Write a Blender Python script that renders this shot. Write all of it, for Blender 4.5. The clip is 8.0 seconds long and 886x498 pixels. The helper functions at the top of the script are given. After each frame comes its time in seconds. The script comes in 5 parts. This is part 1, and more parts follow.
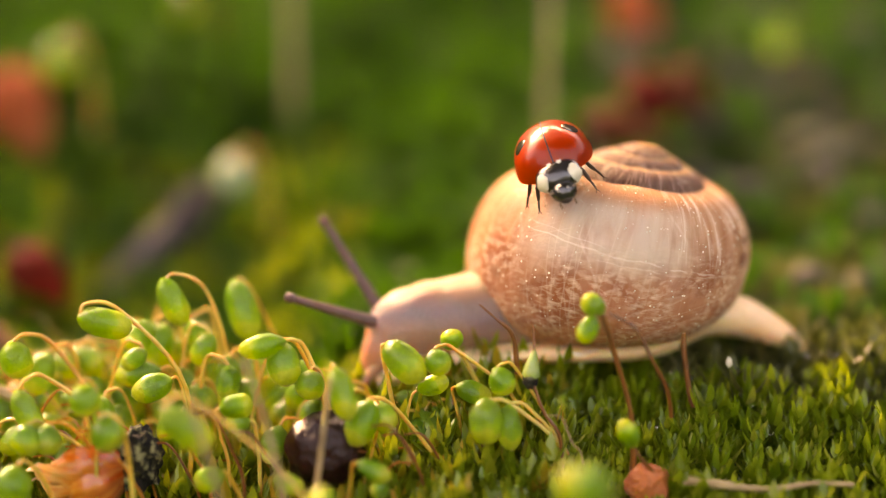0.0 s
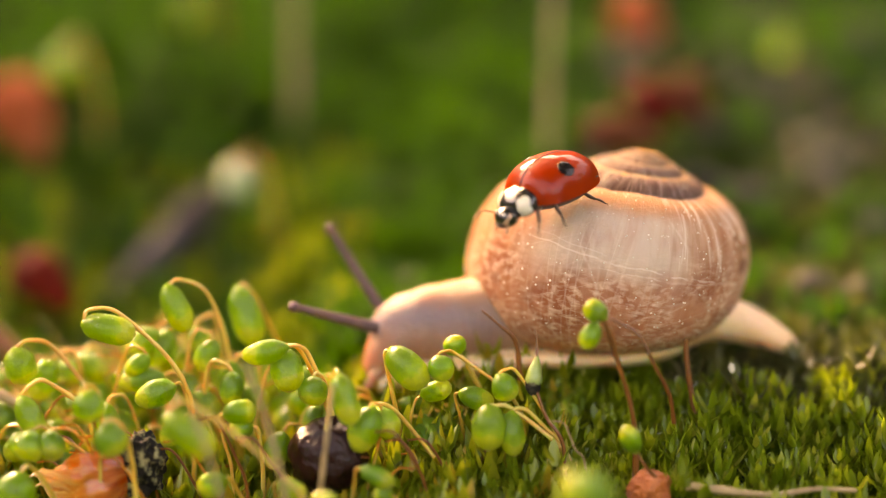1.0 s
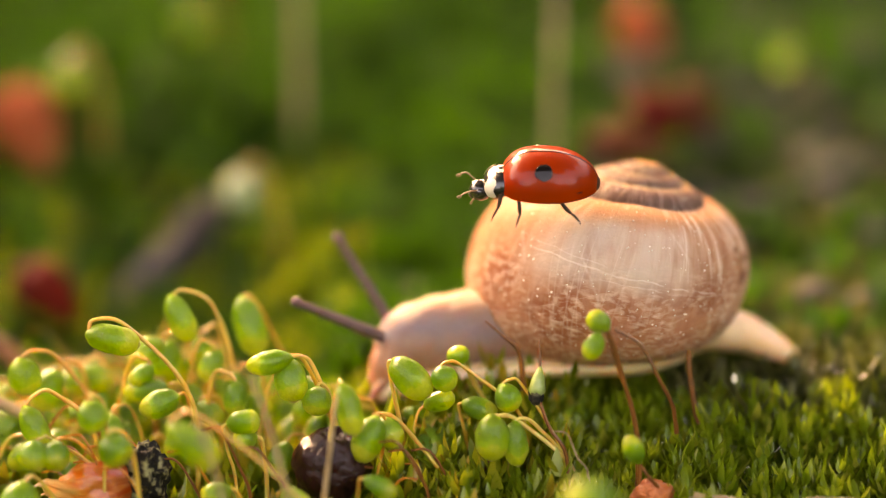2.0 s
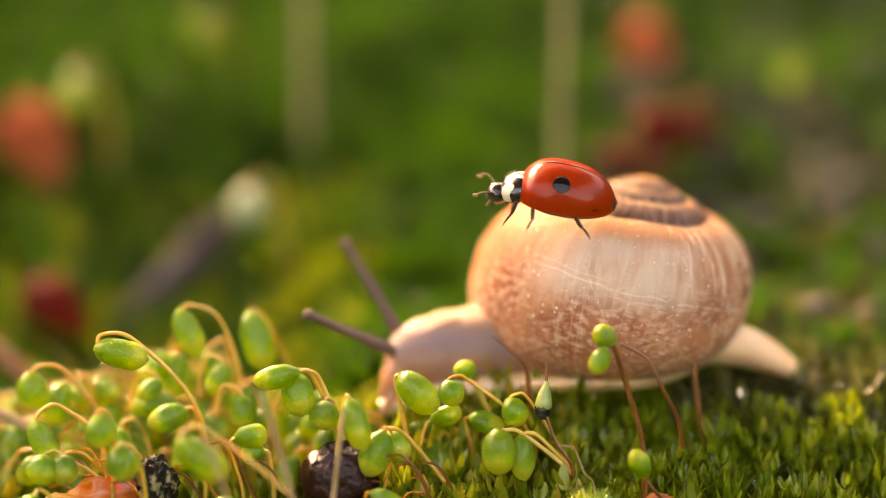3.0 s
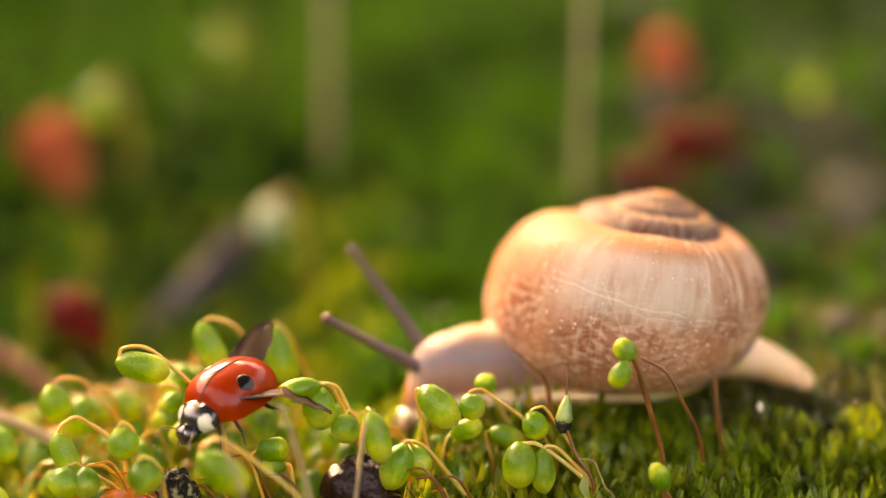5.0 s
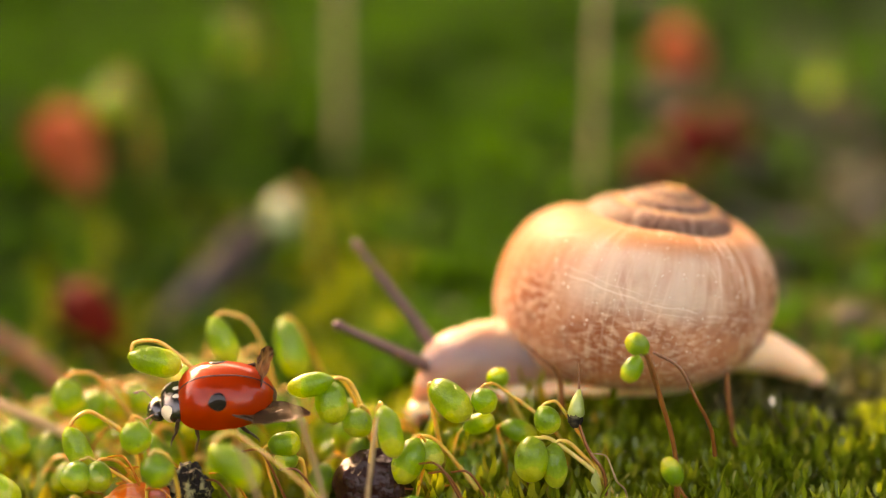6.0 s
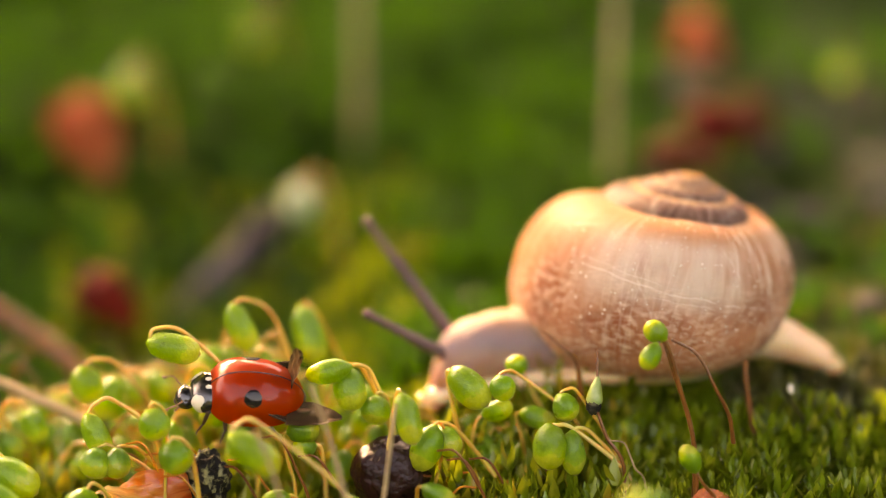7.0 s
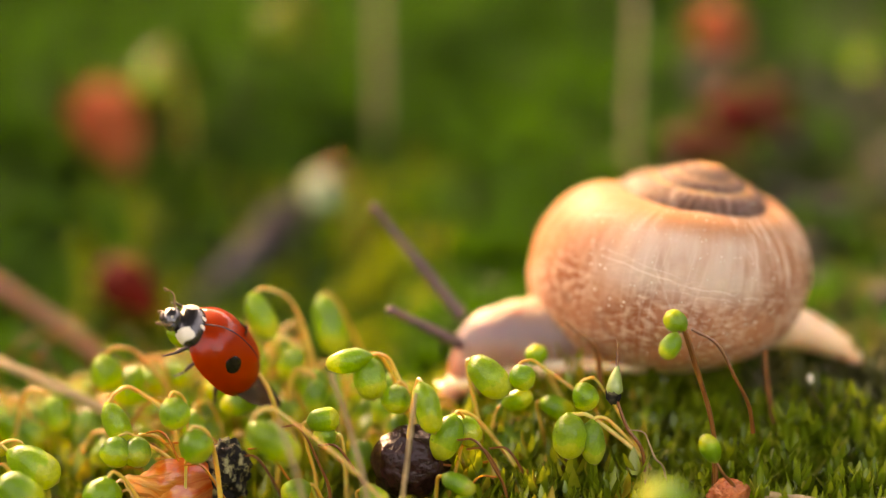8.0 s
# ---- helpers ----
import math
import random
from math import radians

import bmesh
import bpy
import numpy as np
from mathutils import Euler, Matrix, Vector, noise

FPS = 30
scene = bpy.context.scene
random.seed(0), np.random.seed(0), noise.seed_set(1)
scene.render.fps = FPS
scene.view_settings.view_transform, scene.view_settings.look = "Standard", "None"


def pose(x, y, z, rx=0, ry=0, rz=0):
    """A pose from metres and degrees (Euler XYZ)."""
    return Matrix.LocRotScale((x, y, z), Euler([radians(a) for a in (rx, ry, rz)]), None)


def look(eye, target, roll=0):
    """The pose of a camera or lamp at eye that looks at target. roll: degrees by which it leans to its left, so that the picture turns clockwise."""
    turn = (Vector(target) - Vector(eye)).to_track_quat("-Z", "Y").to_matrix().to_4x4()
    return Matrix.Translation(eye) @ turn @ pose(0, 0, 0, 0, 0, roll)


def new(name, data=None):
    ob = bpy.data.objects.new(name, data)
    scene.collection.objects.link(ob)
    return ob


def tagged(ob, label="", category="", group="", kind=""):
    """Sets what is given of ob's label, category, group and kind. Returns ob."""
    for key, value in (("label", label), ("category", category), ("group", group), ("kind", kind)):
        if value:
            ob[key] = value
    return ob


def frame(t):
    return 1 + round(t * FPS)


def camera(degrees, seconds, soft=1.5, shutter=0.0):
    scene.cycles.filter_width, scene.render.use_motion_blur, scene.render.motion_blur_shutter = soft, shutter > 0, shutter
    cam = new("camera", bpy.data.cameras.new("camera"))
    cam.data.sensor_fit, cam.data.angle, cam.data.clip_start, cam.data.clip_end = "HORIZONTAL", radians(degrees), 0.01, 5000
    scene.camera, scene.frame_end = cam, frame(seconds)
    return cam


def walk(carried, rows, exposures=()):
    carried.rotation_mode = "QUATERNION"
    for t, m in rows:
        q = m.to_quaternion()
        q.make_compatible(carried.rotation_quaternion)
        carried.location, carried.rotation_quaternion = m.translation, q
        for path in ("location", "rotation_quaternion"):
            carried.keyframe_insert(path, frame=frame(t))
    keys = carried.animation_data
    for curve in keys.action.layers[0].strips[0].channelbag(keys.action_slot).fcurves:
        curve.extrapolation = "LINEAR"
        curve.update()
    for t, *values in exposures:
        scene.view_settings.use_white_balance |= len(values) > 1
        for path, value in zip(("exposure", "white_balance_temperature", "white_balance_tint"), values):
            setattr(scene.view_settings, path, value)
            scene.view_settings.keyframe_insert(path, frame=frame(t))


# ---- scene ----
MM = 0.001          # everything below is modelled in millimetres and stored in metres
REACH = 150.0       # from the lens to the plane of sharpness
PITCH = 10.0        # the camera looks down by this much
AHEAD = Vector((0, math.cos(radians(PITCH)), -math.sin(radians(PITCH))))
RISE = Vector((0, math.sin(radians(PITCH)), math.cos(radians(PITCH))))
MIDDLE = Vector((0, 0, 5.6))


def spot(u, v, d=0.0):
    """A place in mm: u to the right, v up and d beyond the plane of sharpness."""
    s = 1 + d / REACH
    return MIDDLE + Vector((u * s, 0, 0)) + RISE * (v * s) + AHEAD * d


# ---- camera: a macro lens on a tripod head that pans and tilts a little
cam = camera(14.0, 8.0, soft=1.0, shutter=0.5)
cam.data.dof.use_dof = True
cam.data.dof.focus_distance = 0.1513
cam.data.dof.aperture_fstop = 12.5
cam.data.dof.aperture_blades = 0


def tripod(yaw, pitch, back):
    x, y, z = (MIDDLE - AHEAD * (REACH + back)) * MM
    return pose(x, y, z, 90 - PITCH + pitch, 0, yaw)


walk(cam, [(t, tripod(yaw, pitch, back)) for t, yaw, pitch, back in [
    (0.0, 0.0000, 0.0000, 0.000),
    (0.5, 0.0251, 0.0449, 0.165),
    (1.0, 0.0476, 0.0978, 0.301),
    (1.5, 0.0718, 0.1696, 0.466),
    (3.0, 0.2136, 0.5007, 1.301),
    (3.5, 0.3006, 0.6120, 1.576),
    (4.0, 0.3840, 0.6819, 1.668),
    (4.5, 0.4693, 0.7250, 1.714),
    (6.0, 0.7456, 0.6317, 1.760),
    (6.5, 0.8883, 0.5285, 1.791),
    (7.0, 1.0435, 0.4262, 1.822),
    (7.5, 1.2085, 0.3320, 1.883),
    (8.0, 1.3664, 0.2593, 2.006),
]], [(0.0, 3.75, 15000, 28.5), (8.0, 3.75, 15000, 28.5)])

# ---- light: hazy low sun from behind and a bright sky
world = bpy.data.worlds.new("world")
scene.world = world
world.use_nodes = True
wn = world.node_tree.nodes
sky = wn.new("ShaderNodeTexSky")
sky.sky_type = "NISHITA"
sky.sun_disc = False
sky.sun_elevation = radians(38)
sky.sun_rotation = radians(-29)
sky.air_density, sky.dust_density = 0.8, 6.0
world.node_tree.links.new(sky.outputs["Color"], wn["Background"].inputs["Color"])
wn["Background"].inputs["Strength"].default_value = 0.15
sun_data = bpy.data.lights.new("sun", "SUN")
sun_data.energy = 0.0215
sun_data.angle = radians(9)
sun_data.color = (1.0, 0.66, 0.30)
sun = new("sun", sun_data)
sun.matrix_world = look((-0.38, 0.69, 0.62), (0, 0, 0))

# ---- materials


def nodes_of(name):
    m = bpy.data.materials.new(name)
    m.use_nodes = True
    nt = m.node_tree
    return m, nt, nt.nodes["Principled BSDF"]


def setin(node, **values):
    for k, v in values.items():
        node.inputs[k.replace("_", " ")].default_value = v
    return node


def ramp(nt, fac, stops):
    r = nt.nodes.new("ShaderNodeValToRGB")
    while len(r.color_ramp.elements) < len(stops):
        r.color_ramp.elements.new(0.5)
    for e, (p, c) in zip(r.color_ramp.elements, stops):
        e.position, e.color = p, (*c, 1)
    nt.links.new(fac, r.inputs["Fac"])
    return r.outputs["Color"]


def noise_tex(nt, scale, detail=4.0, coord="Object", stretch=None, distortion=0.0):
    tc = nt.nodes.new("ShaderNodeTexCoord")
    n = nt.nodes.new("ShaderNodeTexNoise")
    setin(n, Scale=scale, Detail=detail, Distortion=distortion)
    out = tc.outputs[coord]
    if stretch:
        mp = nt.nodes.new("ShaderNodeMapping")
        mp.inputs["Scale"].default_value = stretch
        nt.links.new(out, mp.inputs["Vector"])
        out = mp.outputs["Vector"]
    nt.links.new(out, n.inputs["Vector"])
    return n.outputs["Fac"]


def mixed(nt, fac, a, b, mode="MIX"):
    x = nt.nodes.new("ShaderNodeMix")
    x.data_type, x.blend_type = "RGBA", mode
    for sock, val in ((x.inputs[0], fac), (x.inputs[6], a), (x.inputs[7], b)):
        if isinstance(val, (int, float)):
            sock.default_value = val
        elif isinstance(val, tuple):
            sock.default_value = (*val, 1)
        else:
            nt.links.new(val, sock)
    return x.outputs[2]


def bumped(nt, bsdf, height, strength, dist):
    b = nt.nodes.new("ShaderNodeBump")
    setin(b, Strength=strength, Distance=dist)
    nt.links.new(height, b.inputs["Height"])
    nt.links.new(b.outputs["Normal"], bsdf.inputs["Normal"])
    nt.links.new(b.outputs["Normal"], bsdf.inputs["Coat Normal"])


def plain(name, dark, light, scale, rough=0.5, bump=0.3, depth=0.00005, sss=0.0, coat=0.0, glow=None, clear=0.0):
    """A mottled surface between two colours, with fine relief."""
    m, nt, b = nodes_of(name)
    coarse = noise_tex(nt, scale)
    fine = noise_tex(nt, scale * 6, 6)
    col = ramp(nt, coarse, [(0.3, dark), (0.7, light)])
    col = mixed(nt, 0.35, col, ramp(nt, fine, [(0.3, dark), (0.7, light)]))
    nt.links.new(col, b.inputs["Base Color"])
    setin(b, Roughness=rough, Coat_Weight=coat, Coat_Roughness=0.08)
    if sss:
        setin(b, Subsurface_Weight=sss, Subsurface_Scale=0.0009)
        b.inputs["Subsurface Radius"].default_value = glow or (1, 0.8, 0.3)
    if clear:
        setin(b, Transmission_Weight=clear)
    bumped(nt, b, fine, bump, depth)
    return m


def leafy(name, stops, through_light, rough=0.4, share=0.4, patch=None):
    """Thin green tissue: each leaf has its own tone, and light passes through it."""
    m, nt, b = nodes_of(name)
    geo = nt.nodes.new("ShaderNodeNewGeometry")
    col = ramp(nt, geo.outputs["Random Per Island"], stops)
    if patch:
        tone = ramp(nt, noise_tex(nt, patch[0], 3, "Object"), [(0.35, patch[1]), (0.65, patch[2])])
        col = mixed(nt, 0.55, col, tone)
    nt.links.new(col, b.inputs["Base Color"])
    setin(b, Roughness=rough)
    tr = nt.nodes.new("ShaderNodeBsdfTranslucent")
    nt.links.new(mixed(nt, 0.6, col, through_light), tr.inputs["Color"])
    mx = nt.nodes.new("ShaderNodeMixShader")
    mx.inputs[0].default_value = share
    nt.links.new(b.outputs[0], mx.inputs[1])
    nt.links.new(tr.outputs[0], mx.inputs[2])
    nt.links.new(mx.outputs[0], nt.nodes["Material Output"].inputs["Surface"])
    return m


def capsule_material():
    """Wet translucent green skin: dark grainy spores by the neck, clear yellow-green towards the lid."""
    m, nt, b = nodes_of("capsule_skin")
    info = nt.nodes.new("ShaderNodeObjectInfo")
    uv = nt.nodes.new("ShaderNodeUVMap")
    sep = nt.nodes.new("ShaderNodeSeparateXYZ")
    nt.links.new(uv.outputs["UV"], sep.inputs[0])
    blot = noise_tex(nt, 1400, 4)
    shift = nt.nodes.new("ShaderNodeMath")
    shift.operation = "MULTIPLY_ADD"
    nt.links.new(blot, shift.inputs[0])
    shift.inputs[1].default_value = 0.55
    nt.links.new(sep.outputs["X"], shift.inputs[2])
    own = ramp(nt, info.outputs["Random"], [(0.0, (0.10, 0.25, 0.022)), (0.5, (0.20, 0.36, 0.032)), (1.0, (0.38, 0.46, 0.042))])
    inner = ramp(nt, shift.outputs[0], [(0.24, (0.26, 0.42, 0.05)), (0.38, (0.06, 0.19, 0.022)), (0.76, (0.10, 0.28, 0.03)), (0.98, (0.34, 0.54, 0.05)), (1.18, (0.60, 0.60, 0.08))])
    col = mixed(nt, 0.75, own, inner)
    col = mixed(nt, 0.35, col, ramp(nt, noise_tex(nt, 7000, 3), [(0.35, (0.45, 0.55, 0.30)), (0.65, (1.0, 1.0, 0.9))]), "MULTIPLY")
    nt.links.new(col, b.inputs["Base Color"])
    setin(b, Roughness=0.42, Subsurface_Weight=0.75, Subsurface_Scale=0.0008, Specular_IOR_Level=0.2, Coat_Weight=0.6, Coat_Roughness=0.05)
    b.inputs["Subsurface Radius"].default_value = (0.9, 1.0, 0.25)
    bumped(nt, b, noise_tex(nt, 6500, 4), 0.9, 0.00007)
    film = nt.nodes.new("ShaderNodeBump")
    setin(film, Strength=0.6, Distance=0.00009)
    nt.links.new(noise_tex(nt, 1900, 2), film.inputs["Height"])
    nt.links.new(film.outputs["Normal"], b.inputs["Coat Normal"])
    tr = nt.nodes.new("ShaderNodeBsdfTranslucent")
    nt.links.new(mixed(nt, 0.4, col, (0.62, 0.85, 0.08)), tr.inputs["Color"])
    mx = nt.nodes.new("ShaderNodeMixShader")
    mx.inputs[0].default_value = 0.44
    nt.links.new(b.outputs[0], mx.inputs[1])
    nt.links.new(tr.outputs[0], mx.inputs[2])
    nt.links.new(mx.outputs[0], nt.nodes["Material Output"].inputs["Surface"])
    return m


def stalk_material():
    m, nt, b = nodes_of("stalk_skin")
    info = nt.nodes.new("ShaderNodeObjectInfo")
    own = ramp(nt, info.outputs["Random"], [(0.0, (0.40, 0.19, 0.018)), (0.4, (0.56, 0.36, 0.045)), (1.0, (0.64, 0.50, 0.14))])
    col = mixed(nt, 0.4, own, ramp(nt, noise_tex(nt, 700, 3), [(0.35, (0.34, 0.17, 0.02)), (0.7, (0.70, 0.58, 0.16))]))
    nt.links.new(col, b.inputs["Base Color"])
    setin(b, Roughness=0.4, Subsurface_Weight=0.3, Subsurface_Scale=0.0004, Specular_IOR_Level=0.25, Coat_Weight=0.7, Coat_Roughness=0.05)
    bumped(nt, b, noise_tex(nt, 5000, 3), 0.3, 0.00004)
    return m


def scale_material(name, tip, body, root, gloss=0.1):
    """Papery bud scale, paler at its point and darker at its foot, with fine length-wise ribs."""
    m, nt, b = nodes_of(name)
    uv = nt.nodes.new("ShaderNodeUVMap")
    sep = nt.nodes.new("ShaderNodeSeparateXYZ")
    nt.links.new(uv.outputs["UV"], sep.inputs[0])
    mp = nt.nodes.new("ShaderNodeMapping")
    mp.inputs["Scale"].default_value = (2.5, 12, 1)
    nt.links.new(uv.outputs["UV"], mp.inputs["Vector"])
    ribs = nt.nodes.new("ShaderNodeTexNoise")
    setin(ribs, Scale=1.0, Detail=5, Distortion=0.5)
    nt.links.new(mp.outputs["Vector"], ribs.inputs["Vector"])
    shift = nt.nodes.new("ShaderNodeMath")
    shift.operation = "MULTIPLY_ADD"
    nt.links.new(ribs.outputs["Fac"], shift.inputs[0])
    shift.inputs[1].default_value = 0.5
    nt.links.new(sep.outputs["X"], shift.inputs[2])
    col = ramp(nt, shift.outputs[0], [(0.3, root), (0.75, body), (1.15, tip)])
    col = mixed(nt, 0.22, col, ramp(nt, ribs.outputs["Fac"], [(0.35, root), (0.65, tip)]))
    nt.links.new(col, b.inputs["Base Color"])
    setin(b, Roughness=0.4 if gloss else 0.75, Subsurface_Weight=0.35 if gloss else 0.1, Subsurface_Scale=0.0008, Specular_IOR_Level=0.12 if gloss else 0.08, Coat_Weight=gloss, Coat_Roughness=0.05)
    b.inputs["Subsurface Radius"].default_value = (1.0, 0.4, 0.15)
    bumped(nt, b, ribs.outputs["Fac"], 0.25, 0.0002)
    return m


def shell_material():
    """Horn-coloured shell: growth lines, a brown band on the old whorls, pale flecks low down, scratches."""
    m, nt, b = nodes_of("shell_horn")
    uv = nt.nodes.new("ShaderNodeUVMap")
    sep = nt.nodes.new("ShaderNodeSeparateXYZ")
    nt.links.new(uv.outputs["UV"], sep.inputs[0])
    along, around = sep.outputs["X"], sep.outputs["Y"]   # whorls back from the lip; turn round the tube, 0 outermost

    def uv_noise(sx, sy, detail=4.0, distortion=0.0):
        mp = nt.nodes.new("ShaderNodeMapping")
        mp.inputs["Scale"].default_value = (sx, sy, 1)
        nt.links.new(uv.outputs["UV"], mp.inputs["Vector"])
        n = nt.nodes.new("ShaderNodeTexNoise")
        setin(n, Scale=1.0, Detail=detail, Distortion=distortion)
        nt.links.new(mp.outputs["Vector"], n.inputs["Vector"])
        return n.outputs["Fac"]

    def span(value, a, c):
        r = nt.nodes.new("ShaderNodeMapRange")
        r.interpolation_type = "SMOOTHSTEP"
        setin(r, From_Min=a, From_Max=c)
        nt.links.new(value, r.inputs["Value"])
        return r.outputs["Result"]

    def times(p, q):
        n = nt.nodes.new("ShaderNodeMath")
        n.operation = "MULTIPLY"
        nt.links.new(p, n.inputs[0])
        if isinstance(q, float):
            n.inputs[1].default_value = q
        else:
            nt.links.new(q, n.inputs[1])
        return n.outputs[0]

    lines = uv_noise(80, 3.5, 6, 0.9)
    broad = uv_noise(9, 2, 3, 0.6)
    base = ramp(nt, broad, [(0.3, (0.62, 0.30, 0.155)), (0.5, (0.72, 0.42, 0.25)), (0.7, (0.78, 0.54, 0.38))])
    base = mixed(nt, 0.55, base, ramp(nt, lines, [(0.30, (0.54, 0.26, 0.13)), (0.70, (0.88, 0.68, 0.52))]))
    base = mixed(nt, 0.4, base, ramp(nt, uv_noise(46, 1.6, 3, 0.6), [(0.36, (0.50, 0.24, 0.12)), (0.5, (0.74, 0.48, 0.31)), (0.64, (0.95, 0.80, 0.66))]))
    # redder and lighter below: glow through the shell, painted into the colour
    low = span(around, 0.09, -0.01)
    base = mixed(nt, times(span(around, 0.06, -0.08), 0.6), base, (0.86, 0.40, 0.22))
    # warm brown near the mouth, deepened to tone down the sunlit left side
    base = mixed(nt, times(span(along, 0.2, 0.02), 0.7), base, (0.50, 0.25, 0.15))
    # pale sky sheen on the broad front, painted into the base colour
    sheen = times(times(span(along, 0.12, 0.22), span(along, 0.40, 0.30)), times(span(around, -0.02, 0.05), span(around, 0.2, 0.12)))
    mottle = span(uv_noise(14, 9, 4, 0.8), 0.48, 0.68)
    base = mixed(nt, times(times(mottle, span(around, 0.15, 0.02)), 0.72), base, (0.44, 0.16, 0.075))
    base = mixed(nt, 1.0, base, (0.64, 0.48, 0.42), "MULTIPLY")
    base = mixed(nt, times(times(sheen, span(uv_noise(40, 7, 5, 1.2), -0.1, 0.7)), 0.75), base, (0.63, 0.53, 0.43))
    # pale flecks on the lower half
    fleck = ramp(nt, uv_noise(85, 95, 2, 0.4), [(0.44, (0, 0, 0)), (0.80, (1, 1, 1))])
    flow = nt.nodes.new("ShaderNodeRGBToBW")
    nt.links.new(fleck, flow.inputs[0])
    base = mixed(nt, times(times(times(flow.outputs[0], low), span(uv_noise(13, 10, 3), 0.30, 0.6)), 0.75), base, (0.88, 0.68, 0.52))
    # upper shoulder darkened in the colour to offset the sun on it
    base = mixed(nt, times(span(around, 0.12, 0.2), 0.85), base, (0.33, 0.155, 0.075))
    # a brown band low on the old whorls, streaked across, and gold above it
    old = span(along, 0.86, 1.02)
    ragged = nt.nodes.new("ShaderNodeMath")
    ragged.operation = "MULTIPLY_ADD"
    nt.links.new(uv_noise(110, 5, 3, 0.8), ragged.inputs[0])
    ragged.inputs[1].default_value = 0.09
    nt.links.new(around, ragged.inputs[2])
    streak = ramp(nt, uv_noise(120, 5, 5, 0.9), [(0.36, (0.055, 0.028, 0.026)), (0.55, (0.12, 0.066, 0.058)), (0.68, (0.34, 0.24, 0.20))])
    base = mixed(nt, times(old, 0.75), base, ramp(nt, uv_noise(60, 4, 4), [(0.35, (0.30, 0.14, 0.04)), (0.5, (0.46, 0.25, 0.085)), (0.66, (0.62, 0.42, 0.20))]))
    base = mixed(nt, times(times(old, span(ragged.outputs[0], 0.292, 0.25)), 0.92), base, streak)
    # slanting pale and brown strokes where the last whorl turns away
    fan = times(times(span(along, 0.30, 0.36), span(along, 0.56, 0.48)), span(around, 0.0, 0.06))
    strokes = nt.nodes.new("ShaderNodeMapping")
    strokes.inputs["Rotation"].default_value = (0, 0, radians(-20))
    strokes.inputs["Scale"].default_value = (95, 6, 1)
    nt.links.new(uv.outputs["UV"], strokes.inputs["Vector"])
    brush = nt.nodes.new("ShaderNodeTexNoise")
    setin(brush, Scale=1.0, Detail=4.0, Distortion=0.5)
    nt.links.new(strokes.outputs["Vector"], brush.inputs["Vector"])
    base = mixed(nt, times(times(fan, span(brush.outputs["Fac"], 0.53, 0.66)), 0.5), base, (0.78, 0.66, 0.54))
    base = mixed(nt, times(times(fan, span(brush.outputs["Fac"], 0.47, 0.36)), 0.5), base, (0.36, 0.18, 0.09))
    # one dark stain at the far side
    for at, out, size, tone in ((0.467, 0.035, 0.016, (0.14, 0.03, 0.015)), (0.478, 0.075, 0.012, (0.22, 0.06, 0.03)), (0.125, -0.03, 0.010, (0.28, 0.10, 0.05)), (0.45, 0.10, 0.007, (0.2, 0.07, 0.03))):
        gap = nt.nodes.new("ShaderNodeVectorMath")
        gap.operation = "DISTANCE"
        nt.links.new(uv.outputs["UV"], gap.inputs[0])
        gap.inputs[1].default_value = (at, out, 0)
        base = mixed(nt, times(span(gap.outputs["Value"], size * 1.5, size * 0.5), 0.75), base, tone)
    # long pale scores across the front of the last whorl
    for c, lean, a0, a1, half, amount in ((0.0905, -0.20, 0.15, 0.45, 0.0028, 0.36), (0.055, -0.12, 0.24, 0.44, 0.0024, 0.2), (0.117, -0.26, 0.14, 0.30, 0.0024, 0.2), (0.62, -2.5, 0.215, 0.28, 0.008, 0.3), (0.44, -2.6, 0.12, 0.18, 0.012, 0.22), (1.1, -2.9, 0.32, 0.38, 0.012, 0.2)):
        lie = nt.nodes.new("ShaderNodeMath")
        lie.operation = "MULTIPLY_ADD"
        nt.links.new(along, lie.inputs[0])
        lie.inputs[1].default_value = -lean
        nt.links.new(around, lie.inputs[2])
        wave = nt.nodes.new("ShaderNodeMath")
        wave.operation = "MULTIPLY_ADD"
        nt.links.new(uv_noise(25, 25, 3), wave.inputs[0])
        wave.inputs[1].default_value = 0.022
        nt.links.new(lie.outputs[0], wave.inputs[2])
        v = wave.outputs[0]
        mark = times(span(v, c + 0.011 - half, c + 0.011), span(v, c + 0.011 + half, c + 0.011))
        mark = times(times(mark, span(along, a0, a0 + 0.02)), span(along, a1, a1 - 0.06))
        base = mixed(nt, times(times(mark, span(uv_noise(60, 30, 2), 0.3, 0.55)), amount), base, (0.93, 0.82, 0.70))
    # fine pale scratches and specks
    for turn, mid, half, mask, amount in ((-16, 0.47, 0.014, 8, 0.16), (80, 0.52, 0.03, 7, 0.13), (97, 0.45, 0.032, 6, 0.14)):
        one, two = nt.nodes.new("ShaderNodeMapping"), nt.nodes.new("ShaderNodeMapping")
        one.inputs["Scale"].default_value = (43, 20, 1)
        one.inputs["Rotation"].default_value = (0, 0, radians(turn))
        two.inputs["Scale"].default_value = (0.07, 1.1, 1)
        two.inputs["Location"].default_value = (turn, 0, 0)
        nt.links.new(uv.outputs["UV"], one.inputs["Vector"])
        nt.links.new(one.outputs["Vector"], two.inputs["Vector"])
        hair = nt.nodes.new("ShaderNodeTexNoise")
        setin(hair, Scale=1.0, Detail=0.5, Distortion=0.0)
        nt.links.new(two.outputs["Vector"], hair.inputs["Vector"])
        scratch = ramp(nt, hair.outputs["Fac"], [(mid - half, (0, 0, 0)), (mid, (1, 1, 1)), (mid + half, (0, 0, 0))])
